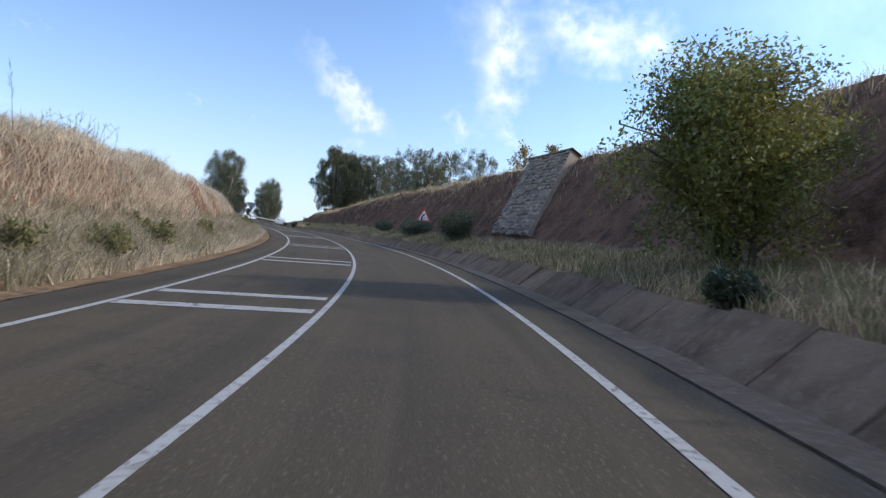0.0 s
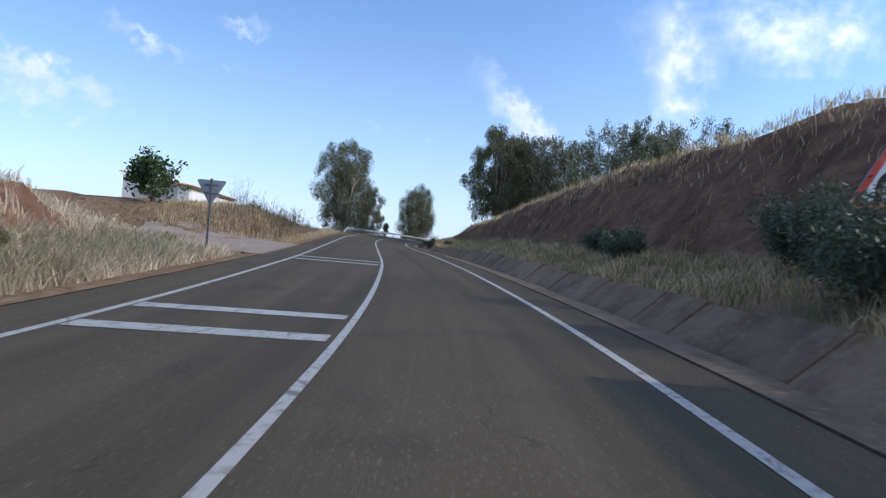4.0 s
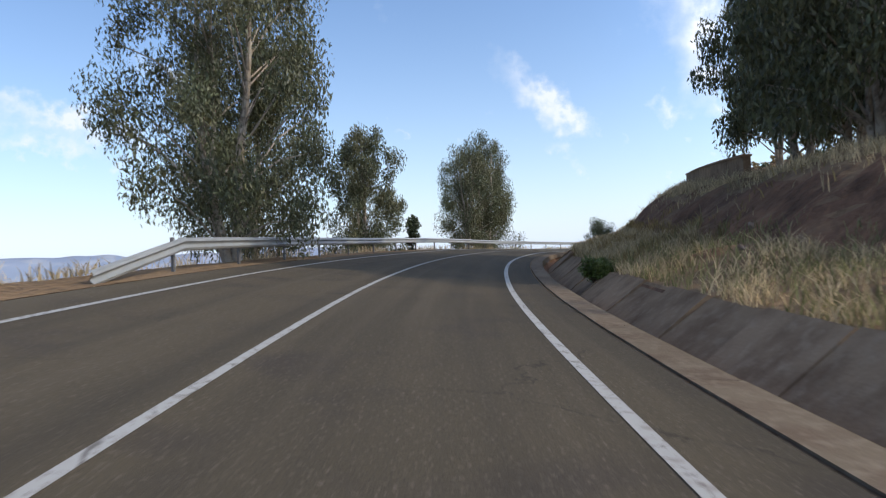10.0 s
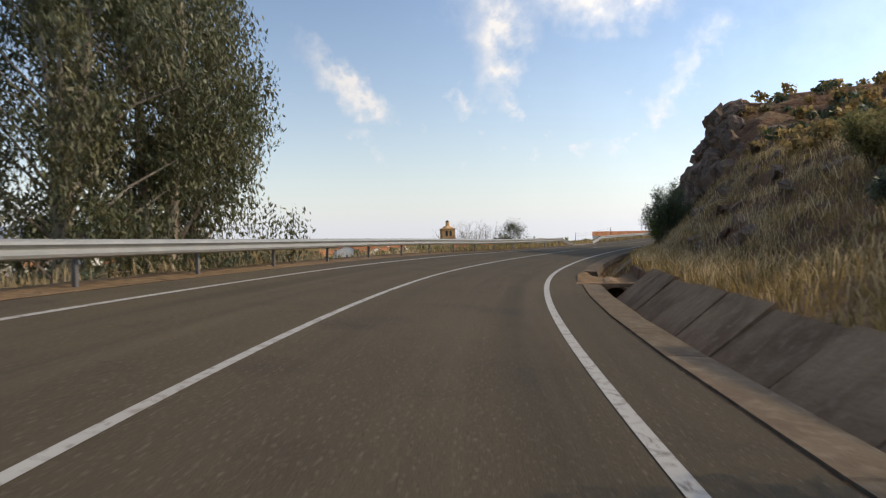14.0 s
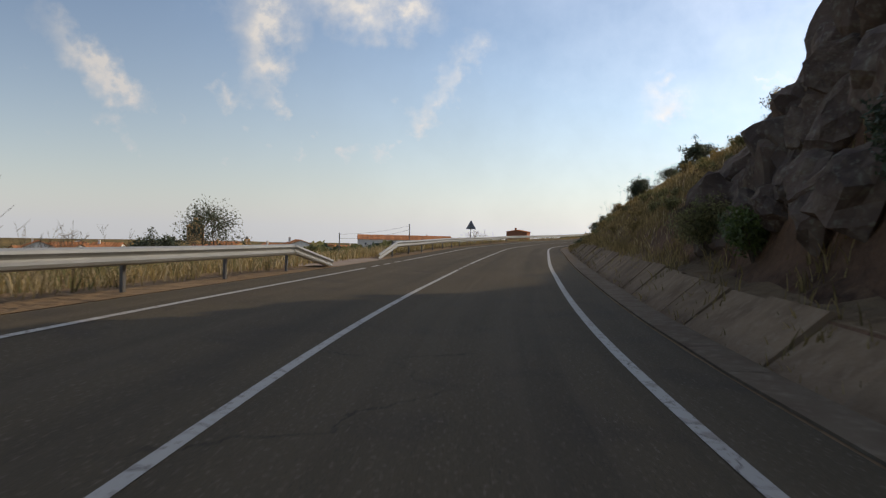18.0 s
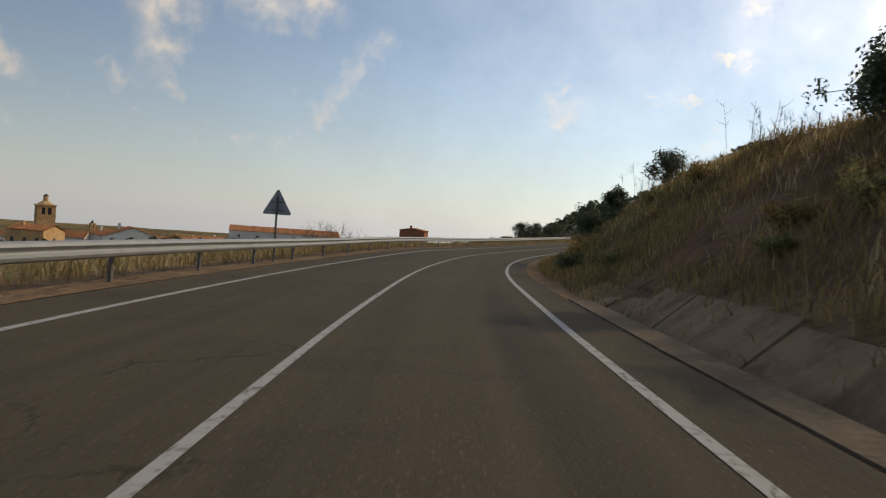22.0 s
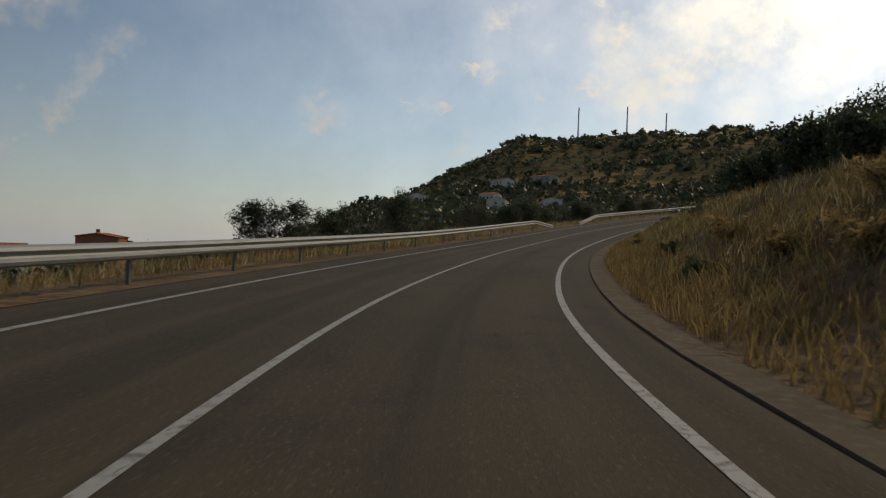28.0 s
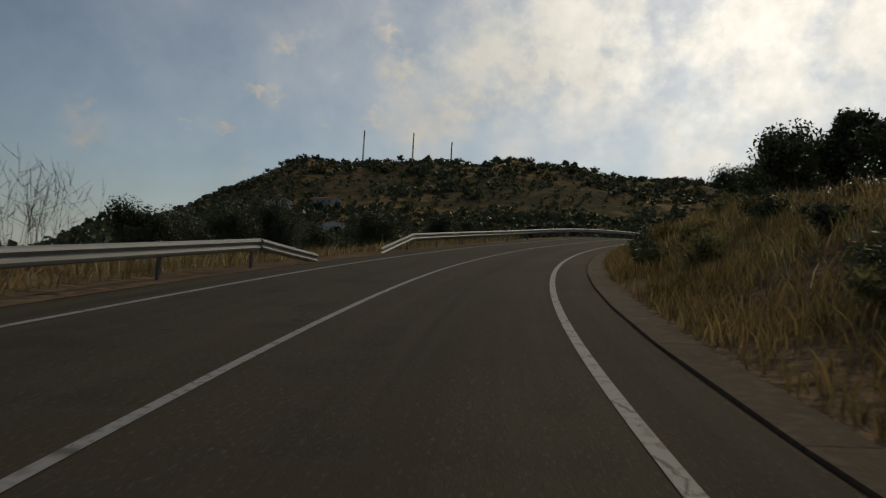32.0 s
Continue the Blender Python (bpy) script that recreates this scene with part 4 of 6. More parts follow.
for i, (s, u, h, w) in enumerate(((100, 17, 2.6, 3.2), (109, 18.5, 2.6, 3.4), (92, 15.5, 3.0, 2.0), (122, 18, 2.2, 3.6), (131, 19, 2.0, 3.4), (271.6, -16.5, 3.6, 4.4), (260.3, -14, 1.5, 2.0),
                                 (276.5, 12.4, 1.3, 2.0), (288, 12.2, 1.0, 2.6), (281, 12.3, 0.9, 1.3), (291.0, 9.9, 1.7, 2.2), (316.8, 10.9, 2.5, 2.4), (320.5, 8.8, 1.5, 1.7), (345.6, 12.5, 2.5, 2.3), (337.2, 12.5, 1.5, 1.6))):
    tree("olive_tree", at_side(s, u), h, w, 0.22, 60 + i, 7500, OLIVE, DARK_BARK, 0.052, 8, 0.09, 0.05, 44, OL, "olive tree", "olive trees", stems=2, dense=1.15)
for i, (s, u, h, w) in enumerate(((382.4, -14, 3.3, 3.3), (385.9, -14, 2.2, 2.0), (389.5, -14, 3.2, 3.0), (399.7, -14, 3.0, 3.6), (412, -14, 2.7, 3.2), (417, -15, 2.8, 3.6),
                                 (424, -15, 2.8, 4.0), (436, -16, 3.0, 4.2), (447, -16, 3.0, 4.0), (426, -24, 3.4, 4.4), (440, -26, 3.6, 4.4), (455, -18, 3.2, 4.2))):
    tree("olive_tree", at_side(s, u), h, w, 0.12, 80 + i, int(2100 * w * w), BROOM if i % 3 else OLIVE, DARK_BARK, 0.052, 8, 0.09, 0.05, 44, "dark green wild olive tree behind the crash barrier", "olive tree", "trees along the barrier", stems=2, dense=1.15)
for i, (s, u, h, w) in enumerate(((424, 13.0, 2.6, 3.6), (431, 11.4, 2.6, 3.4), (440, 11, 2.8, 3.8), (448, 10.4, 3.0, 4.2), (417, 12.0, 2.4, 3.2), (412.5, 11.2, 2.2, 2.6), (407.4, 11.2, 2.5, 2.2), (404.0, 11.4, 1.9, 2.2), (386.9, 10.2, 2.4, 2.8), (380.3, 10.2, 1.8, 2.2), (375, 13.4, 3.4, 3.4), (377.2, 10.2, 1.9, 2.0), (368.8, 10.6, 1.7, 2.2), (364.8, 10.4, 1.5, 2.0), (457, 9.8, 3.2, 4.4), (466, 9.6, 3.2, 4.4), (436, 20, 4.4, 4.4))):
    tree("holm_oak", at_side(s, u), h, w, 0.16, 100 + i, 12000, BROOM, DARK_BARK, 0.068, 9, 0.12, 0.05, 50, "dark evergreen oak on top of the grassy bank", "tree", "oaks on the bank", stems=2, dense=1.2)
tree("small_tree", at_side(175.6, -5.4), 2.3, 1.7, 0.04, 17, 2800, BROOM, DARK_BARK, 0.09, 8, 0.08, 0.1, 44, "small dark green tree behind the crash barrier", "tree")
FIG = leaf_material("fig_leaf", (0.055, 0.085, 0.025), (0.08, 0.1, 0.03))
tree("fig_tree", at_side(93.0, -12.6), 2.4, 3.4, 0.1, 18, 3200, FIG, DARK_BARK, 0.13, 9, 0.12, 0.05, 50, "broad dark green fig tree beside the shed", "tree", stems=2, dense=1.15)

BR = "dark green broom bush at the foot of the cut"
for i, (s, u, w, h, m, lab) in enumerate((
        (44.6, 6.9, 2.9, 2.8, BROOM, BR), (46.6, 7.2, 2.4, 2.2, BROOM, BR), (10.5, 5.8, 1.0, 0.75, BROOM, "small dark bush above the concrete ditch"), (58.2, 6.9, 3.4, 2.0, OLIVE, "grey-green bush beside the warning sign"), (62.5, 8.2, 2.8, 1.7, OLIVE, "grey-green bush beside the warning sign"),
        (71.0, 7.4, 2.0, 1.4, OLIVE, "grey-green rounded bush on the bench"), (76.0, 8.2, 1.8, 1.2, OLIVE, "grey-green rounded bush on the bench"),
        (123.0, 5.35, 1.3, 1.25, OLIVE, "grey-green bush growing in the concrete ditch"), (113.0, 6.2, 0.9, 0.7, OLIVE, "small bush by the ditch"), (145.0, 5.3, 1.0, 0.8, GREEN, "green sapling in the ditch"),
        (183.5, 6.4, 2.4, 2.2, BROOM, "large dark green bush beside the ditch"), (228.5, 7.6, 2.0, 2.4, BROOM, "dark bush clinging to the rock"), (231.5, 6.9, 3.4, 4.4, BROOM, "large dark bush against the rock face"), (228, 7.2, 3.0, 3.8, BROOM, "large dark bush against the rock face"), (229.8, 6.5, 2.8, 3.0, GREEN, "green bush against the rock face"),
        (234.6, 7.0, 3.0, 3.8, GREEN, "green bush against the rock face"), (231, 6.9, 2.2, 2.4, BROOM, "dark bush clinging to the rock"), (238.5, 6.9, 2.2, 1.8, BROOM, BR), (244, 6.6, 2.2, 1.5, GREEN, "green bush against the rock face"), (235, 7.2, 2.6, 2.6, BROOM, "dark bush clinging to the rock"), (247.5, 6.6, 2.0, 1.6, WEED, "ochre dry bush at the foot of the rock"), (199, 10.5, 2.2, 1.6, WEED, "dry bush on the slope"),
        (320.5, 7.4, 3.0, 2.5, BROOM, "dark bush at the edge of the cut"), (317.5, 7.2, 2.4, 2.0, BROOM, "dark bush at the edge of the cut"), (321.5, 8.3, 2.0, 1.5, BROOM, "dark bush on the bank"),
        (187.5, 12.6, 0.7, 0.7, BROOM, "small shrub on top of the cut"), (194, 9.0, 1.4, 1.0, OLIVE, "low shrub on the slope"))):
    bush("bush", at_side(s, u), w, h, 200 + i, int(2600 + 3000 * w), m, 0.045, lab, "bush")

rng_b = np.random.default_rng(44)
for i in range(64):
    s_, u_ = 298 + 130 * rng_b.random(), 5.2 + 4.6 * rng_b.random()
    w_ = 0.7 + 0.9 * rng_b.random()
    bush("bush", at_side(s_, u_), w_, w_ * 0.6, 400 + i, 1500, (WEED, BROOM, BROWN_GRASS)[i % 3], 0.05, ("low olive-brown shrub among the grass", "low dark shrub among the grass", "low golden-brown shrub among the grass")[i % 3], "bush", "shrubs on the bank")
for i in range(26):
    s_, u_ = -4 + 74 * rng_b.random(), -5.3 - 1.2 * rng_b.random()
    w_ = 0.6 + 0.8 * rng_b.random()
    bush("bush", at_side(s_, u_), w_, w_ * 0.75, 440 + i, 1300, WEED, 0.06, "low greenish weed bush on the bank", "bush", "weeds on the bank")
for i in range(26):
    s_, u_ = 250 + 46 * rng_b.random(), 6.6 + 4.6 * rng_b.random()
    w_ = 0.7 + 0.9 * rng_b.random()
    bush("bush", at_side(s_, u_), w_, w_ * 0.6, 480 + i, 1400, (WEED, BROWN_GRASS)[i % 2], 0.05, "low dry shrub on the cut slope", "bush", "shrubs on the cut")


def stalks(name, s, u, height, spread, seed, n, label):
    """A clump of tall dry fennel-like stalks with side twigs."""
    rng = np.random.default_rng(seed)
    base_at = at_side(s, u)
    wood = []
    for i in range(n):
        x, y = rng.normal(size=2) * spread * 0.45
        h = height * (0.55 + 0.45 * rng.random())
        lx, ly = rng.normal(size=2) * h * 0.16
        top = np.array([x + lx, y + ly, h])
        base = np.array([x, y, -0.1])
        mid = (base + top) / 2 + (lx * -0.1, ly * -0.1, 0)
        wood.append(tube([base, mid, top], [0.009, 0.006, 0.003], 3, False))
        for _ in range(5):
            t = 0.4 + 0.55 * rng.random()
            p = base * (1 - t) + top * t
            q = p + np.array([rng.normal() * 0.22, rng.normal() * 0.22, 0.15 + 0.25 * rng.random()]) * height * 0.5
            wood.append(tube([p, (p + q) / 2 + (0, 0, -0.02), q], [0.006, 0.005, 0.003], 3, False))
    v, f = merge(wood)
    return tagged(new(name, from_arrays(name, v + base_at, f, TWIG)), label, "dry weed", kind="stuff")


for i, (s, u, h, w) in enumerate(((108, -6.6, 2.0, 1.0), (110.5, -7.2, 1.9, 1.2), (113, -6.8, 2.2, 1.0), (104, -6.4, 1.7, 1.0), (101, -6.6, 1.6, 1.2), (97, -6.6, 1.5, 1.2), (116, -7.6, 1.6, 1.0), (98.5, -9.0, 2.3, 0.5),
                                 (237.5, -8.0, 2.5, 1.6), (240.5, -8.6, 2.5, 1.8), (235, -8.2, 2.2, 1.4), (245, -8.4, 1.6, 1.2), (318, -8, 1.9, 1.6), (324, -9, 1.8, 1.6), (399, -8.2, 2.6, 1.2), (395, -7.6, 2.2, 1.2), (391, -8.6, 2.4, 1.4), (306, 8.6, 1.6, 1.2), (298, 10.5, 1.3, 1.4), (383, -8.0, 2.0, 1.4),
                                 *[(92 + 1.35 * k, -6.2 - (k * 7 % 5) * 0.6, 0.95 + 0.16 * (k * 3 % 4), 1.3) for k in range(20)],
                                 (8, -8.6, 1.3, 1.0), (16, -8.8, 1.2, 1.2), (24, -9.0, 1.2, 1.2), (35, -9.2, 1.1, 1.0))):
    stalks("dry_weed", s, u, h, w, 300 + i, 12 if 88 < s < 125 else 30, "tall dry brown weed stalks on the verge")

# ---------------------------------------------------------------- signs


def disc_prism(pts, depth):
    """A flat plate from a convex outline in x and z, its face towards -y, as a bmesh."""
    bm = bmesh.new()
    a = [bm.verts.new((x, -depth / 2, z)) for x, z in pts]
    b = [bm.verts.new((x, depth / 2, z)) for x, z in pts]
    bm.faces.new(a)
    bm.faces.new(b[::-1])
    for i in range(len(pts)):
        j = (i + 1) % len(pts)
        bm.faces.new((a[j], a[i], b[i], b[j]))
    bmesh.ops.recalc_face_normals(bm, faces=bm.faces)
    return bm


def rounded_triangle(side, r=0.05, down=False):
    h = side * math.sqrt(3) / 2
    pts = []
    for k in range(3):
        a0 = math.radians(90 + 120 * k)
        c = (math.cos(a0) * (h * 2 / 3 - 2 * r), math.sin(a0) * (h * 2 / 3 - 2 * r))
        for j in range(-2, 3):
            a = a0 + math.radians(30 * j)
            pts.append((c[0] + r * math.cos(a), c[1] + r * math.sin(a)))
    return [(x, -z if down else z) for x, z in (pts[::-1] if down else pts)]


SIGN_WHITE = material("sign_white", (0.75, 0.74, 0.72), 0.4, spots=[((0.6, 0.58, 0.55), 6, 0.6, 0.1, 0.5)])
SIGN_RED = material("sign_red", (0.55, 0.06, 0.04), 0.45, spots=[((0.6, 0.16, 0.1), 5, 0.55, 0.1, 0.6)])
SIGN_BLACK = material("sign_black", (0.015, 0.015, 0.015), 0.5)
SIGN_GREY = material("sign_back", (0.3, 0.31, 0.33), 0.5, 0.4, spots=[((0.22, 0.22, 0.23), 3, 0.5, 0.15, 0.6)])


def triangle_sign(s, u, base_h, side, face_back, label, down=False, arrow=False):
    """A triangular plate on a post; face_back turns its face away from the oncoming eye."""
    p = at_side(s, u)
    ob = thing("traffic_sign", p, label, "traffic sign", turn=heading(s) - 90 + (180 if face_back else 0))
    zc = base_h + side * 0.29
    part("post", merge([box(0, 0.05, zc / 2 + 0.05, 0.06, 0.06, zc + 0.5)]), POST_STEEL, ob, "square galvanised post")
    outer = rounded_triangle(side, down=down)
    plate = disc_prism([(x, z + zc) for x, z in outer], 0.025)
    part("plate", plate, SIGN_GREY, ob, "bare grey metal back plate")
    rim = disc_prism([(x, z + zc) for x, z in rounded_triangle(side * 0.985, down=down)], 0.006)
    bmesh.ops.translate(rim, verts=rim.verts, vec=(0, -0.018, 0))
    part("border", rim, SIGN_RED, ob, "red border")
    field = disc_prism([(x, z + zc) for x, z in rounded_triangle(side * 0.70, 0.03, down=down)], 0.006)
    bmesh.ops.translate(field, verts=field.verts, vec=(0, -0.024, 0))
    part("face", field, SIGN_WHITE, ob, "white face")
    for z in (zc - side * 0.15, zc + side * 0.12):
        part("bracket", box(0, 0.02, z, side * 0.45, 0.02, 0.04), POST_STEEL, ob)
    if arrow:
        bend = [radians(75 * k / 8) for k in range(9)]
        mid = np.array([(-0.12, -0.20)] + [(-0.12 + 0.24 * (1 - math.cos(k)), -0.06 + 0.22 * math.sin(k)) for k in bend]) * side / 0.95
        run = np.gradient(mid, axis=0)
        run /= np.linalg.norm(run, axis=1)[:, None]
        side_w = 0.045 * side / 0.95
        v = []
        for (x, z), (dx, dz) in zip(mid, run):
            v += [(x - dz * side_w, -0.0285, zc + z + dx * side_w), (x + dz * side_w, -0.0285, zc + z - dx * side_w)]
        f = [(2 * i, 2 * i + 1, 2 * i + 3, 2 * i + 2) for i in range(len(v) // 2 - 1)]
        part("curve_symbol", (np.array(v), np.array(f)), SIGN_BLACK, ob, "black bend-to-the-right symbol")
    return ob


triangle_sign(59.7, 7.9, 1.32, 1.3, False, "red-bordered triangular bend warning sign above the ditch", arrow=True)
triangle_sign(300.5, -4.85, 1.62, 1.02, True, "triangular warning sign seen from its grey back behind the barrier")
triangle_sign(71.2, -5.2, 1.75, 0.9, True, "give-way sign seen from its pale back by the side track", down=True)

# ---------------------------------------------------------------- buildings
WHITE = material("whitewash", (0.72, 0.69, 0.63), 0.9, spots=[((0.5, 0.44, 0.36), 0.8, 0.6, 0.12, 0.6), ((0.6, 0.56, 0.5), 3, 0.55, 0.15, 0.5)], bump=0.02, bump_scale=5)
OCHRE = material("ochre_brick", (0.62, 0.38, 0.17), 0.9, spots=[((0.36, 0.2, 0.1), 0.6, 0.55, 0.12, 0.6), ((0.58, 0.38, 0.22), 2.5, 0.55, 0.12, 0.6)], bump=0.03, bump_scale=4)
TILE = material("clay_tile", (0.42, 0.17, 0.075), 0.9, spots=[((0.28, 0.12, 0.06), 0.9, 0.55, 0.12, 0.7), ((0.5, 0.27, 0.15), 4, 0.6, 0.1, 0.5)], bump=0.05, bump_scale=6, island=0.2)
BRICK = material("red_brick", (0.42, 0.17, 0.09), 0.9, spots=[((0.3, 0.13, 0.08), 1.2, 0.5, 0.12, 0.7)], bump=0.02, bump_scale=5)
DARK = material("dark_opening", (0.03, 0.03, 0.035), 0.35)
GREYWALL = material("bare_render", (0.42, 0.40, 0.37), 0.95, spots=[((0.3, 0.28, 0.25), 0.7, 0.55, 0.15, 0.7)], bump=0.02)


def roof_mesh(L, W, h, rise, over=0.25, gable=True):
    """A pitched roof of ridged tile courses over a box L by W with its eaves at h."""
    parts = []
    n = max(4, int(L / 0.9))
    for side in (1, -1):
        for i in range(n):
            x0, x1 = -L / 2 - over + (L + 2 * over) * i / n, -L / 2 - over + (L + 2 * over) * (i + 1) / n
            xm = (x0 + x1) / 2
            y0, z0, y1, z1 = side * (W / 2 + over), h - over * rise / (W / 2), 0.0, h + rise
            v = [(x0, y0, z0), (xm, y0, z0 + 0.12), (x1, y0, z0), (x0, y1, z1), (xm, y1, z1 + 0.12), (x1, y1, z1)]
            f = [(0, 1, 4, 3), (1, 2, 5, 4)]
            parts.append((v, f if side > 0 else [q[::-1] for q in f]))
            if i == 0:
                parts.append(([(x, y, z - 0.12) for x, y, z in ((-L / 2 - over, y0, z0), (L / 2 + over, y0, z0), (L / 2 + over, y1, z1), (-L / 2 - over, y1, z1))], [(0, 1, 2, 3)]))
    return merge(parts)


def house(at, L, W, h, rise, turn, wall, seed, label, windows=3, chimney=True, name="house", group="houses of the town"):
    rng = np.random.default_rng(seed)
    ob = thing(name, at, label, "house", group, turn=turn)
    v = [(-L / 2, -W / 2, -2.5), (L / 2, -W / 2, -2.5), (L / 2, W / 2, -2.5), (-L / 2, W / 2, -2.5), (-L / 2, -W / 2, h), (L / 2, -W / 2, h), (L / 2, W / 2, h), (-L / 2, W / 2, h), (-L / 2, 0, h + rise * 0.97), (L / 2, 0, h + rise * 0.97)]
    f = [(0, 1, 5, 4), (2, 3, 7, 6), (1, 2, 6, 5), (3, 0, 4, 7), (5, 6, 9, 9), (7, 4, 8, 8)]
    bm = bmesh.new()
    vs = [bm.verts.new(p) for p in v]
    for q in f:
        bm.faces.new([vs[i] for i in dict.fromkeys(q)])
    w = part("wall", bm, wall, ob)
    r = part("roof", roof_mesh(L, W, h, rise), TILE, ob, "clay tile roof")
    for i in range(windows):
        x = -L / 2 + L * (i + 0.5) / windows + rng.normal() * 0.1
        for sy in (-1, 1):
            win = part("window", box(x, sy * (W / 2 + 0.02), h * 0.58, 0.95, 0.06, 1.15), DARK, ob, "dark window")
            part("sill", box(x, sy * (W / 2 + 0.06), h * 0.58 - 0.62, 1.15, 0.14, 0.08), wall, win)
    for sx in (-1, 1):
        part("window", box(sx * (L / 2 + 0.02), rng.normal() * 0.3, h * 0.6, 0.06, 0.9, 1.1), DARK, ob, "dark window")
    if chimney:
        c = part("chimney", box(L * 0.25, W * 0.18, h + rise, 0.7, 0.6, 1.5), wall, r, "plastered chimney")
    return ob


def on_ground(x, y):
    return (x, y, float(far_z(np.array(x, float), np.array(y, float))))


def town():
    rng = np.random.default_rng(77)
    walls = (WHITE, WHITE, WHITE, GREYWALL, OCHRE)
    names = ("whitewashed house with a clay tile roof", "whitewashed house with a clay tile roof", "whitewashed house with a clay tile roof", "grey rendered house with a clay tile roof", "ochre house with a clay tile roof")
    spots = []
    for i in range(34):          # round the church
        a = radians(80 + 26 * rng.random())
        r = 235 + 150 * rng.random()
        spots.append((-25 + r * math.cos(a), 234 + r * math.sin(a)))
    for i in range(44):          # the lower quarter further along
        a = radians(112 + 22 * rng.random())
        r = 330 + 240 * rng.random()
        spots.append((-36 + r * math.cos(a), 163 + r * math.sin(a)))
    for i, (x, y) in enumerate(spots):
        if y > 600 and 40 < x < 110:
            continue
        k = int(rng.integers(0, 5))
        house(on_ground(x, y), 8 + 6 * rng.random(), 6 + 3 * rng.random(), 3.2 + 3.2 * rng.random(), 1.3 + 0.7 * rng.random(), rng.random() * 180, walls[k], 500 + i, names[k], 3, rng.random() < 0.6)
    # single houses below the bend
    house((76, 650, -11.1), 54, 20, 6.0, 2.5, -10, WHITE, 601, "long low white building with an orange tile roof", 6)
    house((71, 465, -3.9), 9, 7, 5.2, 0.6, 60, BRICK, 602, "boxy red brick house with a low tile roof", 2)
    house((-3.5, 470, -10.5), 9, 13.6, 5.2, 2.4, 95, WHITE, 603, "white gabled house with a tile roof", 3)
    for i, (x, y, L) in enumerate(((262, 548, 18), (286, 540, 22), (250, 590, 11), (340, 620, 14), (365, 610, 16), (300, 590, 9))):
        house(on_ground(x, y), L, 8, 4.0, 1.2, 35 + 13 * i, WHITE if i != 4 else GREYWALL, 610 + i, "white farm building at the foot of the hill", 4, False)


town()


def church_tower():
    ob = thing("church_tower", (-45.0, 870.0, -28.6), "square ochre brick church tower with a belfry and lantern", "tower", turn=12)
    ob.scale = (1.55, 1.55, 1.55)
    w = 7.6
    part("shaft", box(0, 0, 6.5, w, w, 13), OCHRE, ob)
    part("string_course", box(0, 0, 13.15, w + 0.5, w + 0.5, 0.35), OCHRE, ob)
    pieces = []
    for sx in (-1, 1):
        for sy in (-1, 1):
            pieces.append(box(sx * (w / 2 - 0.9), sy * (w / 2 - 0.9), 15.6, 1.8, 1.8, 4.6))
    for k in (-1, 1):
        pieces.append(box(0, k * (w / 2 - 0.5), 15.6, 1.0, 1.0, 4.6))
        pieces.append(box(k * (w / 2 - 0.5), 0, 15.6, 1.0, 1.0, 4.6))
    pieces.append(box(0, 0, 17.7, w, w, 0.9))
    pieces.append(box(0, 0, 13.7, w, w, 0.8))
    for q in pieces[:8]:
        part("belfry_pier", q, OCHRE, ob)
    part("lintel", pieces[8], OCHRE, ob)
    part("belfry_floor", pieces[9], OCHRE, ob)
    # solid near-black block between the piers imitates the belfry's inner shade
    part("belfry_shade_block", box(0, 0, 15.5, w - 2.4, w - 2.4, 3.4), DARK, ob, "near-black block painted as the shade inside the belfry")
    part("cornice", box(0, 0, 18.35, w + 0.9, w + 0.9, 0.45), OCHRE, ob)
    n = 8
    ring = [(w * 0.52, 18.6), (w * 0.36, 19.4), (w * 0.2, 20.2), (w * 0.16, 20.4)]
    v = [(r * math.cos(6.2832 * j / n + 0.39), r * math.sin(6.2832 * j / n + 0.39), z) for r, z in ring for j in range(n)]
    f = [(i * n + j, i * n + (j + 1) % n, (i + 1) * n + (j + 1) % n, (i + 1) * n + j) for i in range(3) for j in range(n)]
    part("cap", (np.array(v), np.array(f)), OCHRE, ob, "stepped roof of the tower")
    part("lantern", tube([(0, 0, 20.2), (0, 0, 22.6)], [1.15, 1.05], 8), OCHRE, ob, "small lantern turret")
    part("finial", tube([(0, 0, 22.5), (0, 0, 23.0), (0, 0, 23.5)], [1.3, 0.8, 0.15], 8), DARK, ob, "dark lantern roof")


church_tower()


def bell_gable():
    """The small belfry of a second chapel among the roofs."""
    ob = thing("chapel_belfry", (-13.0, 640.0, -19.6), "small ochre chapel belfry above the town roofs", "tower", turn=20)
    ob.scale = (1.25, 1.25, 1.25)
    part("shaft", box(0, 0, 4.0, 2.2, 2.2, 9.0), OCHRE, ob)
    part("cornice", box(0, 0, 8.6, 2.7, 2.7, 0.3), OCHRE, ob)
    part("arch", merge([box(-0.7, 0, 9.6, 0.6, 1.4, 1.8), box(0.7, 0, 9.6, 0.6, 1.4, 1.8), box(0, 0, 10.6, 2.2, 1.6, 0.4)]), OCHRE, ob, "open bell arch")
    part("cap", tube([(0, 0, 10.7), (0, 0, 11.3), (0, 0, 11.9)], [0.9, 0.6, 0.1], 8), DARK, ob, "dark pointed cap")


bell_gable()


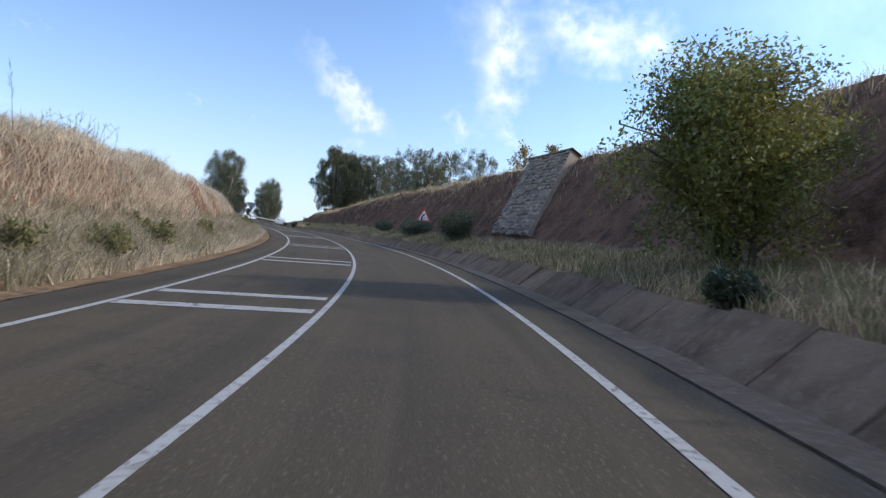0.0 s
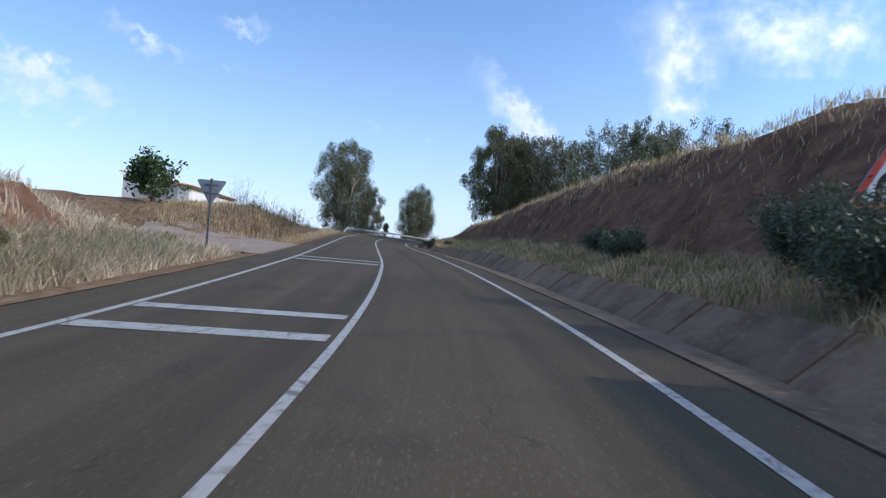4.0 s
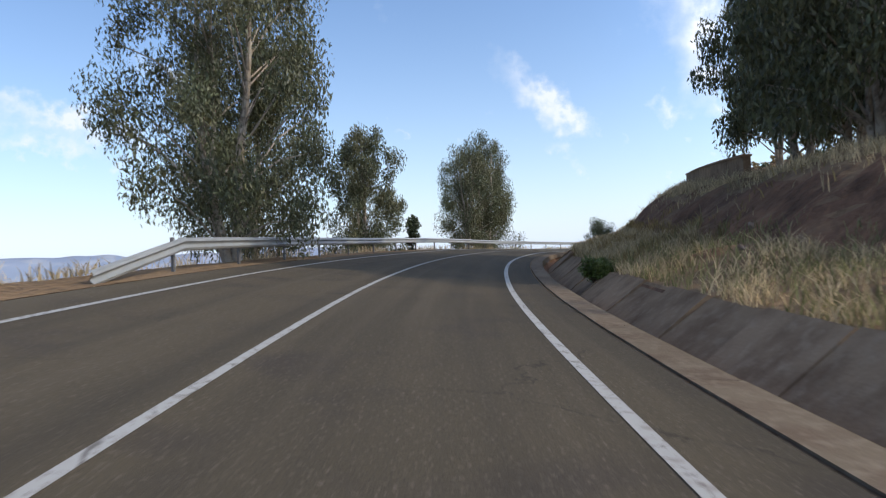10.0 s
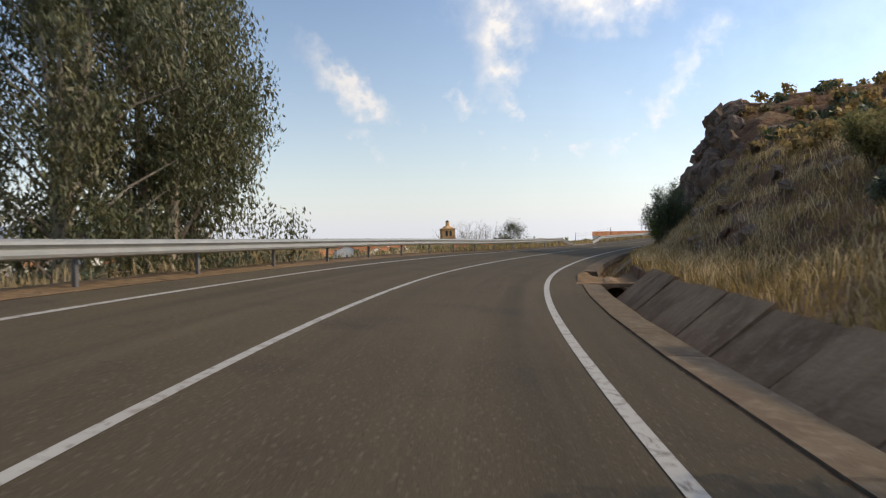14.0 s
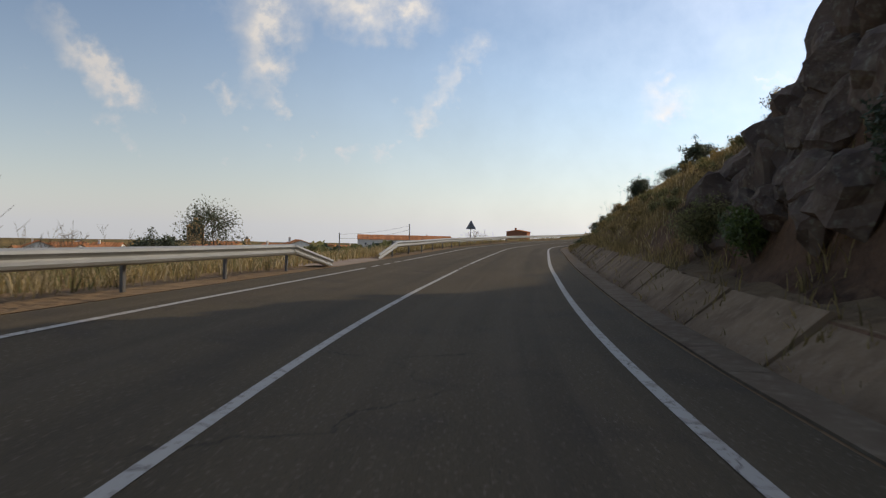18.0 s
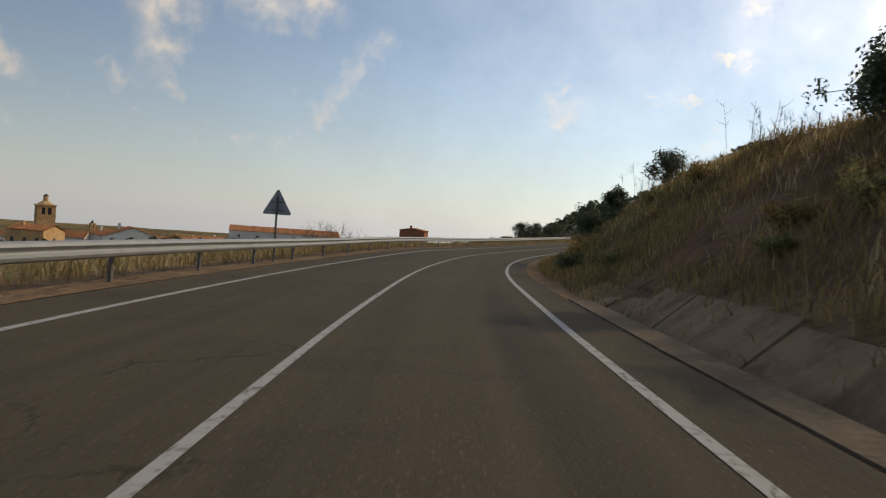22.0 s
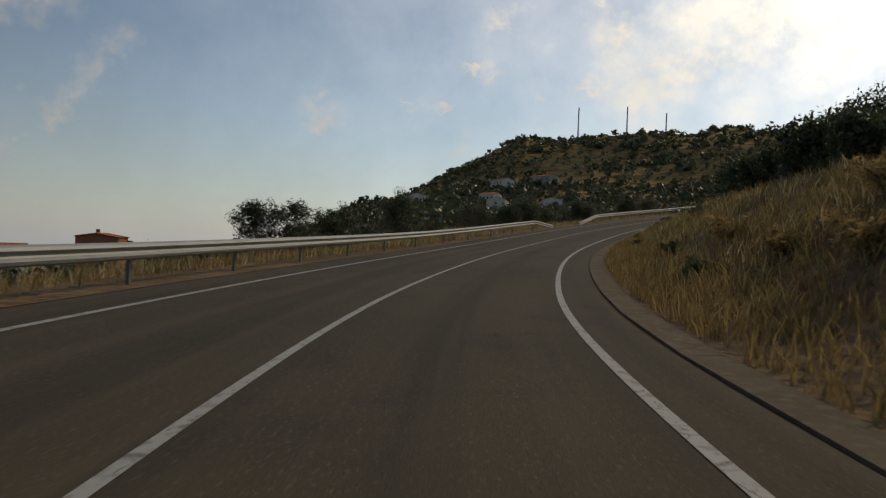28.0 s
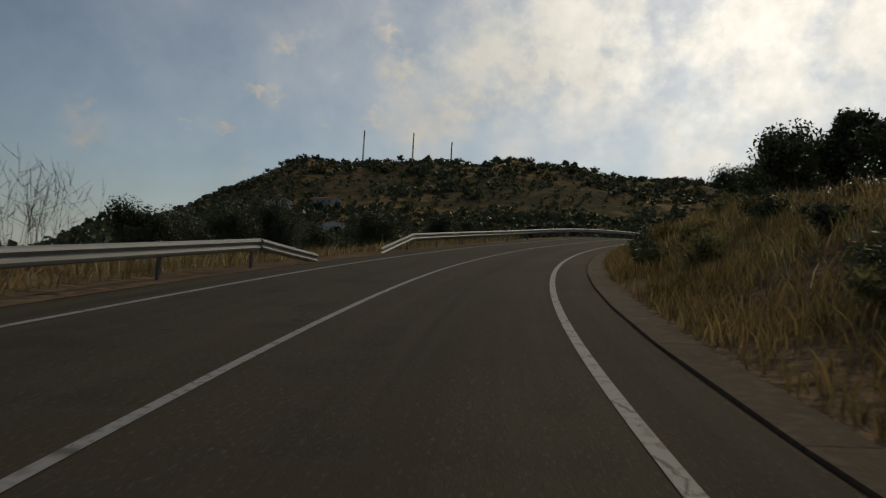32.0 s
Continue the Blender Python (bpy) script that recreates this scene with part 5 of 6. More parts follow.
def shed():
    """The low whitewashed farm shed above the side track."""
    a, b = ground_at(100.0, -14.8), ground_at(116.6, -14.9)
    mid = (a + b) / 2
    L = float(np.linalg.norm((b - a)[:2]))
    turn = math.degrees(math.atan2(b[1] - a[1], b[0] - a[0]))
    base = float(min(a[2], b[2])) - 0.35
    ob = thing("farm_shed", (mid[0], mid[1], base), "low whitewashed farm shed with a weathered tile roof", "shed", turn=turn)
    h = 2.0
    part("wall", merge([box(0, -2.0, h / 2 - 0.5, L, 0.3, h + 1.0), box(0, 2.0, h / 2 - 0.3, L, 0.3, h + 1.4), box(-L / 2 + 0.15, 0, h / 2 - 0.4, 0.3, 3.7, h + 1.1), box(L / 2 - 0.15, 0, h / 2 - 0.4, 0.3, 3.7, h + 1.1)]), WHITE, ob, "patchy whitewashed masonry")
    roof = []
    n = 40
    for i in range(n):
        x0, x1 = -L / 2 - 0.2 + (L + 0.4) * i / n, -L / 2 - 0.2 + (L + 0.4) * (i + 1) / n
        xm = (x0 + x1) / 2
        roof.append(([(x0, -2.35, h + 0.02), (xm, -2.35, h + 0.11), (x1, -2.35, h + 0.02), (x0, 2.4, h + 0.62), (xm, 2.4, h + 0.71), (x1, 2.4, h + 0.62)], [(0, 1, 4, 3), (1, 2, 5, 4)]))
    roof.append(([(-L / 2 - 0.2, -2.35, h - 0.06), (L / 2 + 0.2, -2.35, h - 0.06), (L / 2 + 0.2, 2.4, h + 0.5), (-L / 2 - 0.2, 2.4, h + 0.5)], [(3, 2, 1, 0)]))
    part("roof", merge(roof), TILE, ob, "dark weathered clay tiles")
    part("eaves_board", box(0, -2.33, h - 0.03, L + 0.4, 0.05, 0.1), DARK_BARK, ob, "dark wooden eaves")
    # wall stays uncut; a near-black block paints the opening's shade
    part("window", box(L * 0.16, -2.16, h * 0.55, 0.5, 0.06, 0.6), DARK, ob, "small opening drawn as a near-black block for its inner shade")
    part("brick_panel", box(-L / 2 - 0.01, 0.0, 1.0, 0.06, 2.8, 1.7), GREYWALL, ob, "end wall of grey hollow blocks")


shed()


def marker_post(s, u, h):
    """A thin dark post standing behind the barrier; returns its top."""
    at = at_side(s, u)
    ob = thing("field_post", at, "thin dark steel post in the field behind the barrier", "post", "field posts")
    part("shaft", tube([(0, 0, -0.3), (0, 0, h / 2), (0, 0, h)], [0.035, 0.032, 0.03], 8), POST_STEEL, ob)
    part("cap", tube([(0, 0, h - 0.02), (0, 0, h + 0.03)], [0.045, 0.03], 8), DARK, ob)
    return np.array(at) + (0, 0, h)


def wire(a, b, sag):
    t = np.linspace(0, 1, 13)
    p = a + (b - a) * t[:, None]
    p[:, 2] -= sag * 4 * t * (1 - t) + 0.05
    ob = thing("fence_wire", a, "thin dark wire strung between two posts", "wire", "fence wires")
    part("wire", tube(p - a, 0.006, 4), DARK, ob)


P1, P2 = marker_post(273.8, -5.3, 1.75), marker_post(272.6, -9.3, 1.55)
wire(P1, P2, 0.12)
wire(P1 - (0, 0, 0.25), P2 - (0, 0, 0.25), 0.15)


def mast(az, r, h, seed):
    x, y = HILL_EYE[0] + r * math.cos(radians(az)), HILL_EYE[1] + r * math.sin(radians(az))
    ob = thing("radio_mast", on_ground(x, y), "slender lattice radio mast on the hilltop", "radio mast", "hilltop masts")
    w = 0.45
    for sx, sy in ((-1, -1), (1, -1), (1, 1), (-1, 1)):
        part("leg", tube([(sx * w, sy * w, -2), (sx * w * 0.5, sy * w * 0.5, h)], [0.18, 0.12], 5), POST_STEEL, ob)
    br = []
    n = int(h / 1.6)
    for i in range(n):
        z0, z1 = h * i / n, h * (i + 1) / n
        q0, q1 = w * (1 - 0.5 * i / n), w * (1 - 0.5 * (i + 1) / n)
        for (ax, ay), (bx, by) in (((-1, -1), (1, -1)), ((1, -1), (1, 1)), ((1, 1), (-1, 1)), ((-1, 1), (-1, -1))):
            br.append(tube([(ax * q0, ay * q0, z0), (bx * q1, by * q1, z1)], 0.1, 3, False))
    part("bracing", merge(br), POST_STEEL, ob)
    for k in range(3):
        part("antenna", tube([(0.6, 0.2 * k - 0.2, h - 2.5 * k - 3), (0.6, 0.2 * k - 0.2, h - 2.5 * k - 1)], [0.18, 0.18], 6), WHITE, ob)


mast(37.7, 636, 30, 1)
mast(33.95, 636, 30, 2)
mast(31.0, 636, 22, 3)

# ---------------------------------------------------------------- scrub and olive groves in the distance


def scatter(name, pts, size, leaf, n_each, mat, seed, label, category="scrub"):
    """Far shrubs as loose clumps of leaves, one object."""
    rng = np.random.default_rng(seed)
    pts = np.asarray(pts, float)
    n = len(pts)
    sz = size * (0.6 + 0.8 * rng.random(n))
    idx = np.repeat(np.arange(n), n_each)
    d = rng.normal(size=(n * n_each, 3))
    d /= np.linalg.norm(d, axis=1)[:, None]
    p = pts[idx] + d * (sz[idx] * rng.random(n * n_each) ** 0.5)[:, None] * (1, 1, 0.7) + np.column_stack([0 * sz[idx], 0 * sz[idx], sz[idx] * 0.6])
    a = rng.normal(size=p.shape)
    a /= np.linalg.norm(a, axis=1)[:, None]
    b = np.cross(a, rng.normal(size=p.shape))
    b /= np.linalg.norm(b, axis=1)[:, None]
    l = (leaf * sz[idx] / size)[:, None]
    v = np.stack([p - a * l, p + b * l * 0.7, p + a * l, p - b * l * 0.7], 1).reshape(-1, 3)
    tagged(new(name, from_arrays(name, v, np.arange(len(v)).reshape(-1, 4), mat)), label, category, kind="stuff")


def far_growth():
    rng = np.random.default_rng(5)

    def polar(n, a0, a1, r0, r1):
        az, r = np.radians(a0 + (a1 - a0) * rng.random(n)), r0 + (r1 - r0) * rng.random(n)
        x, y = HILL_EYE[0] + r * np.cos(az), HILL_EYE[1] + r * np.sin(az)
        return np.column_stack([x, y, far_z(x, y)])

    hill = polar(3600, -8, 53, 330, 680)
    keep = (lump(hill[:, 0], hill[:, 1], 34, 4) + 0.35 * rng.random(len(hill)) + 0.9 * np.clip((hill[:, 2] - 75) / 25, 0, 1)) > 0.15
    scatter("hill_scrub", hill[keep], 2.4, 1.1, 16, BROOM, 6, "dark evergreen scrub over the dry hillside")
    dots = polar(1700, 2, 50, 320, 620)
    scatter("hill_olives", dots, 1.5, 0.7, 14, OLIVE, 16, "small olive trees dotted over the dry hillside", "olive grove")
    scatter("olive_grove", polar(1500, 2, 48, 190, 400), 2.0, 0.8, 22, OLIVE, 7, "rows of small olive trees below the hill", "olive grove")
    scatter("far_trees", polar(900, 44, 76, 90, 330), 2.2, 0.8, 26, BROOM, 8, "dark trees and scrub in the valley", "trees")
    a, r = np.radians(70 + 55 * rng.random(1500)), 120 + 420 * rng.random(1500)
    x, y = -20 + r * np.cos(a), 200 + r * np.sin(a)
    scatter("valley_trees", np.column_stack([x, y, far_z(x, y)]), 1.9, 0.7, 24, OLIVE, 9, "olive trees and scrub round the town", "trees")
    s, u = 204 + 48 * rng.random(170), 12.4 + 14 * rng.random(170)
    scatter("crest_scrub", ground_at(s, u), 0.55, 0.16, 46, BROOM, 12, "dark low scrub on top of the rocky cut", "scrub")
    s, u = 204 + 48 * rng.random(150), 11.6 + 14 * rng.random(150)
    scatter("dry_scrub", ground_at(s, u), 0.5, 0.15, 46, BROWN_GRASS, 13, "dry brown scrub on top of the rocky cut", "scrub")
    s, u = 300 + 110 * rng.random(260), -14 - 20 * rng.random(260)
    scatter("verge_scrub", ground_at(s, u), 0.7, 0.22, 40, BROOM, 10, "low dark scrub below the road", "scrub")
    s, u = 225 + 75 * rng.random(240), -11 - 22 * rng.random(240)
    scatter("field_scrub", ground_at(s, u), 0.6, 0.2, 40, WEED, 11, "low greenish scrub in the field below the road", "scrub")


far_growth()


def distant_hills():
    """A low range on the western horizon, its blue-grey air haze painted into the colour."""
    az = np.radians(np.linspace(106, 186, 161))
    top = -62 + np.clip((np.degrees(az) - 106) / 8, 0, 1) * (78 + 9 * lump(np.degrees(az) * 1.0, 0 * az, 3.0) + 5 * lump(np.degrees(az), 0 * az, 1.0, 3))
    rows = [(r, -72 + (top + 72) * k) for r, k in ((2150, 0.0), (2260, 0.35), (2360, 0.7), (2450, 1.0), (2520, 0.6))]
    p = np.stack([np.column_stack([-40 + r * np.cos(az), 160 + r * np.sin(az), z]) for r, z in rows], 1)
    # pale blue-grey base and spots imitate distance haze; no volume is used
    setting("distant_hills", from_arrays("distant_hills", p.reshape(-1, 3), grid_faces(161, 5), material("haze_painted_hills", (0.30, 0.33, 0.40), 1.0, spots=[((0.24, 0.28, 0.35), 0.004, 0.5, 0.1, 0.8), ((0.40, 0.40, 0.42), 0.012, 0.55, 0.06, 0.6)]), True), "range of hills on the horizon with blue-grey haze painted into its colour", "hills")


distant_hills()

# ---------------------------------------------------------------- dry grass


def blades(name, s, u, height, width, mat, seed, label, wilt=0.35):
    """Dry grass: bent tapering blades rooted in the ground, one object."""
    rng = np.random.default_rng(seed)
    s, u, width = s[::2], u[::2], width * 1.35
    n = len(s)
    p = ground_at(s, u)
    h = height * (0.4 + 0.8 * rng.random(n))
    ang = rng.random(n) * 2 * np.pi
    h = h * (1 + 0.35 * lump(s, u, 0.3, seed))
    lean = wilt * 1.6 * h * (0.3 + rng.random(n))
    la = rng.random(n) * 2 * np.pi
    w = np.column_stack([np.cos(ang), np.sin(ang), 0 * ang]) * (width * (0.6 + 0.8 * rng.random(n)))[:, None]
    mid = p + np.column_stack([np.cos(la) * lean * 0.35, np.sin(la) * lean * 0.35, h * 0.6])
    top = p + np.column_stack([np.cos(la) * lean, np.sin(la) * lean, h])
    v = np.stack([p - w, p + w, mid + w * 0.8, mid - w * 0.8, top + w * 0.15, top - w * 0.15], 1).reshape(-1, 3)
    i = np.arange(n)[:, None] * 6
    f = np.concatenate([i + np.array([[0, 1, 2, 3]]), i + np.array([[3, 2, 4, 5]])])
    tagged(new(name, from_arrays(name, v, f, mat)), label, "grass", kind="stuff")


def patchy(n, s0, s1, u0, u1, rng, size=2.6, seed=1.0, cut=-0.1):
    s, u = s0 + (s1 - s0) * rng.random(n * 2), u0 + (u1 - u0) * rng.random(n * 2)
    keep = lump(s, u, size, seed) + 0.55 * lump(s, u, 0.22, seed + 4) + 0.5 * rng.random(n * 2) > cut
    return s[keep], u[keep]


def grass():
    rng = np.random.default_rng(9)
    # bench and lower face on the right
    blades("dry_grass", *patchy(36000, -6, 150, 5.65, 8.3, rng, size=1.4, cut=0.1), 0.32, 0.0075, STRAW, 1, "straw-coloured dry grass on the bench above the ditch", 0.6)
    blades("brown_grass", *patchy(28000, -6, 150, 5.65, 9.0, rng, size=1.4, seed=5.0, cut=0.0), 0.28, 0.008, WEED, 21, "greyish dry weeds on the bench above the ditch")
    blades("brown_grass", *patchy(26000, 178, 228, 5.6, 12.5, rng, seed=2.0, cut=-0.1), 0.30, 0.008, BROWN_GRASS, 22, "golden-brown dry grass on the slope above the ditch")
    blades("dry_grass", *patchy(22000, 178, 228, 5.7, 12.5, rng, cut=0.1), 0.34, 0.008, STRAW, 23, "pale dry grass tufts on the slope")
    blades("dry_grass", *patchy(18000, 146, 180, 5.7, 8.6, rng, size=1.4, cut=0.1), 0.34, 0.008, STRAW, 34, "pale dry grass on the bench below the red earth")
    blades("brown_grass", *patchy(14000, 146, 180, 5.7, 9.0, rng, size=1.4, seed=5.0, cut=0.1), 0.30, 0.008, BROWN_GRASS, 35, "golden-brown dry grass on the bench below the red earth")
    blades("crest_grass", *patchy(16000, 120, 182, 10.7, 13.6, rng, size=1.6, seed=4.5, cut=0.0), 0.26, 0.008, STRAW, 36, "pale dry grass above the red earth face")
    blades("rock_weeds", *patchy(14000, 226, 252, 6.2, 10.5, rng, size=1.2, cut=0.35), 0.35, 0.012, BROWN_GRASS, 24, "ochre weeds in the cracks of the rock")
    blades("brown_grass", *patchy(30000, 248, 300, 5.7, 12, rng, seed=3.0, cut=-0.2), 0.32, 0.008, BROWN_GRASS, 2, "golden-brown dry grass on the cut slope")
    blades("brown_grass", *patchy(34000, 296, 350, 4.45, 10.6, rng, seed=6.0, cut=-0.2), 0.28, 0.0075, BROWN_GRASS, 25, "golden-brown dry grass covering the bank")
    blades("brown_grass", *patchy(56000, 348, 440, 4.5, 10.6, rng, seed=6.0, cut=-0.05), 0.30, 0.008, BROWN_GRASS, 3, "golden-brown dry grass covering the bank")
    blades("dry_grass", *patchy(12000, 250, 440, 6.0, 10.6, rng, cut=0.5), 0.34, 0.010, STRAW, 26, "pale dry grass tufts on the bank")
    blades("bank_weeds", *patchy(26000, 296, 440, 5.4, 10.2, rng, size=1.6, seed=8.0, cut=0.3), 0.34, 0.009, WEED, 27, "olive-brown weeds on the bank")
    blades("ditch_grass", *patchy(14000, 300, 440, 4.45, 5.9, rng, size=0.9, seed=2.5, cut=-0.1), 0.30, 0.010, BROWN_GRASS, 31, "dry grass growing over the edge of the shoulder")
    blades("ditch_grass", *patchy(5000, 205, 300, 4.5, 5.75, rng, size=0.9, seed=3.5, cut=0.4), 0.26, 0.010, BROWN_GRASS, 32, "dry grass growing in the concrete ditch")
    # crest fringe
    s = np.concatenate([-6 + 192 * rng.random(26000), 250 + 190 * rng.random(14000)])
    t = np.array(CUT_R, float)
    u = np.interp(s, t[:, 0], t[:, 3]) + 1.2 * rng.normal(size=len(s))
    blades("crest_grass", s, u, 0.42, 0.010, STRAW, 4, "pale dry grass along the top of the cut")
    # left bank
    blades("bank_grass", *patchy(40000, -6, 74, -6.5, -4.7, rng, cut=-0.2), 0.36, 0.008, PALE_STRAW, 5, "tall pale dry grass at the foot of the bank", 0.6)
    blades("bank_grass", *patchy(16000, 26, 74, -7.8, -6.2, rng, size=1.0, cut=0.3), 0.30, 0.007, PALE_STRAW, 28, "thin dry grass on the bare earth of the bank")
    blades("bank_grass", *patchy(12000, -6, 74, -11, -7.7, rng, cut=-0.3), 0.32, 0.009, PALE_STRAW, 29, "tall dry grass along the top of the bank")
    blades("bank_grass", *patchy(26000, -8, 32, -8.4, -6.3, rng, size=1.6, cut=-0.25), 0.36, 0.008, PALE_STRAW, 33, "dense pale dry grass up the bank", 0.6)
    blades("bank_weeds", *patchy(40000, -6, 70, -6.6, -4.8, rng, size=1.5, seed=3.0, cut=-0.1), 0.45, 0.008, PALE_WEED, 6, "greenish dry weeds on the bank")
    blades("bank_grass", *patchy(30000, 88, 136, -12, -4.7, rng, cut=-0.5), 0.33, 0.008, STRAW, 7, "pale dry grass on the verge")
    blades("bank_weeds", *patchy(5000, 88, 122, -9, -5.2, rng, seed=3.0), 0.6, 0.007, TWIG, 8, "thin dry brown weeds on the verge", 0.2)
    # behind the barrier
    blades("verge_grass", *patchy(20000, 134, 225, -9.0, -5.6, rng), 0.32, 0.010, STRAW, 9, "sparse dry grass behind the barrier")
    blades("verge_grass", *patchy(26000, 222, 440, -12, -5.5, rng, cut=-0.1), 0.38, 0.010, STRAW, 10, "dry grass behind the barrier")
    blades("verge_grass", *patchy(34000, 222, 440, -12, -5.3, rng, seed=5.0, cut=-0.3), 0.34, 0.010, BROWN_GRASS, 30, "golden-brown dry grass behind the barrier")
    blades("verge_weeds", *patchy(14000, 222, 440, -11, -5.5, rng, seed=4.0, cut=0.2), 0.55, 0.010, WEED, 11, "olive-green weeds behind the barrier")
    blades("face_weeds", *patchy(12000, -6, 190, 9.0, 14.2, rng, seed=7.0, cut=0.45), 0.26, 0.012, BROWN_GRASS, 12, "sparse dry tufts on the earth face")


grass()

# ---------------------------------------------------------------- ditch, wall, rocks: the small pieces


def ditch():
    kerb = tagged(new("kerb"), "old concrete edging strip along the asphalt", "kerb", kind="structure")
    lining = tagged(new("ditch_lining"), "leaning concrete slabs lining the roadside ditch", "ditch", kind="structure")
    rng = np.random.default_rng(3)
    s = -8.0
    while s < 446:
        n = 1.9 + 0.25 * rng.random()
        if not 199.6 < s < 207.0 and track(s, DITCH) > 0.2:
            d = float(track(s, DITCH))
            a, b = s + 0.015, s + n - 0.03
            t = 0.02 * rng.normal()
            top = 5.60 + 0.03 * rng.normal()
            ht = (0.42 + 0.03 * rng.normal()) * d
            ring = [(4.60, -0.44), (top, ht + t), (top + 0.10, ht + t - 0.02), (4.66, -0.62)]
            p = np.concatenate([place(np.full(4, q), [r[0] for r in ring], [r[1] * (d if r[1] < 0 else 1) + 0.03 for r in ring]) for q in (a, b)])
            f = [(0, 4, 5, 1), (1, 5, 6, 2), (2, 6, 7, 3), (3, 7, 4, 0), (0, 1, 2, 3), (7, 6, 5, 4)]
            part("slab", (p, np.array(f)), CONCRETE, lining)
        s += n
    for i in range(113):
        s = -8 + 4.0 * i
        if 199.0 < s + 2 < 206.5 or 289 < s < 346:
            continue
        ring = [(3.90, 0.012), (4.36 + 0.012 * rng.normal(), 0.02), (4.42, -0.2), (3.92, -0.2)]
        p = np.concatenate([place(np.full(4, q), [r[0] for r in ring], [r[1] for r in ring]) for q in (s, s + 3.985)])
        f = [(0, 4, 5, 1), (1, 5, 6, 2), (2, 6, 7, 3), (3, 7, 4, 0), (0, 1, 2, 3), (7, 6, 5, 4)]
        part("kerb_stone", (p, np.array(f)), KERB, kerb)


ditch()


def culvert():
    """A concrete pipe under the earth track that crosses the ditch."""
    s0 = 200.2
    base = place(s0, 4.75, -0.56)
    ob = thing("culvert", base, "concrete drain pipe and headwall under an earth track", "culvert", turn=heading(s0) - 90)
    n, r = 16, 0.36
    ring = []
    for y in (0.0, 3.1):
        for rr in (r, r + 0.07):
            ring.append([(rr * math.cos(6.2832 * j / n), y, rr * math.sin(6.2832 * j / n) + 0.15) for j in range(n)])
    v = np.array([q for g in ring for q in g])
    f = []
    for j in range(n):
        k = (j + 1) % n
        f += [(j, k, 2 * n + k, 2 * n + j), (n + j, 3 * n + j, 3 * n + k, n + k), (j, n + j, n + k, k)]
    part("pipe", (v, np.array(f)), CONCRETE, ob, "round concrete pipe with a dark mouth")
    part("headwall", merge([box(-0.72, 0.12, 0.12, 0.5, 0.28, 0.95), box(0.85, 0.12, 0.12, 0.75, 0.28, 0.95), box(0.1, 0.12, 0.57, 2.2, 0.3, 0.1)]), CONCRETE, ob, "cracked headwall slab")
    # added plate closing the pipe; its near-black colour stands for the shade within
    part("pipe_shade_plate", box(0, 3.0, 0.12, 0.84, 0.1, 0.76), DARK, ob, "near-black plate painted as the shade deep in the pipe")


culvert()


def crest_wall():
    """A low concrete wall that follows the top of the cut."""
    base = ground_at(176.0, 12.8)
    ob = thing("concrete_parapet", base, "low bare concrete wall on top of the cut", "wall")
    for i in range(8):
        s0, s1 = 158.0 + 4.0 * i, 162.0 + 4.0 * i - 0.03
        for name, inner, outer, below in (("slab", 12.66, 12.96, None), ("coping", 12.60, 13.02, 0.09)):
            v = []
            for s in (s0, s1):
                top = float(np.interp(s, [158, 178, 190], [5.15, 6.0, 6.78])) - (0.0 if below else 0.088)
                low = top - below if below else top - 1.5
                a, b = place(s, inner), place(s, outer)
                v += [(a[0], a[1], low), (a[0], a[1], top), (b[0], b[1], top), (b[0], b[1], low)]
            f = [(0, 1, 5, 4), (1, 2, 6, 5), (2, 3, 7, 6), (3, 0, 4, 7), (0, 3, 2, 1), (4, 5, 6, 7)]
            part(name, (np.array(v) - base, np.array(f)), CONCRETE, ob)


crest_wall()

STONE = material("wall_stone", (0.38, 0.28, 0.19), 0.92, spots=[((0.22, 0.17, 0.13), 1.4, 0.5, 0.15, 0.8), ((0.42, 0.37, 0.3), 5, 0.58, 0.1, 0.6)], bump=0.03, bump_scale=9, island=0.3)
MORTAR = material("mortar", (0.28, 0.215, 0.155), 0.95, spots=[((0.2, 0.16, 0.13), 2, 0.5, 0.2, 0.6)], bump=0.03, bump_scale=12)
ROCK = material("dark_rock", (0.2, 0.135, 0.1), 0.92, spots=[((0.09, 0.065, 0.055), 0.8, 0.5, 0.12, 0.8), ((0.27, 0.2, 0.14), 2.6, 0.58, 0.1, 0.7), ((0.3, 0.27, 0.2), 9, 0.62, 0.06, 0.5)], bump=0.16, bump_scale=2.4, island=0.2)


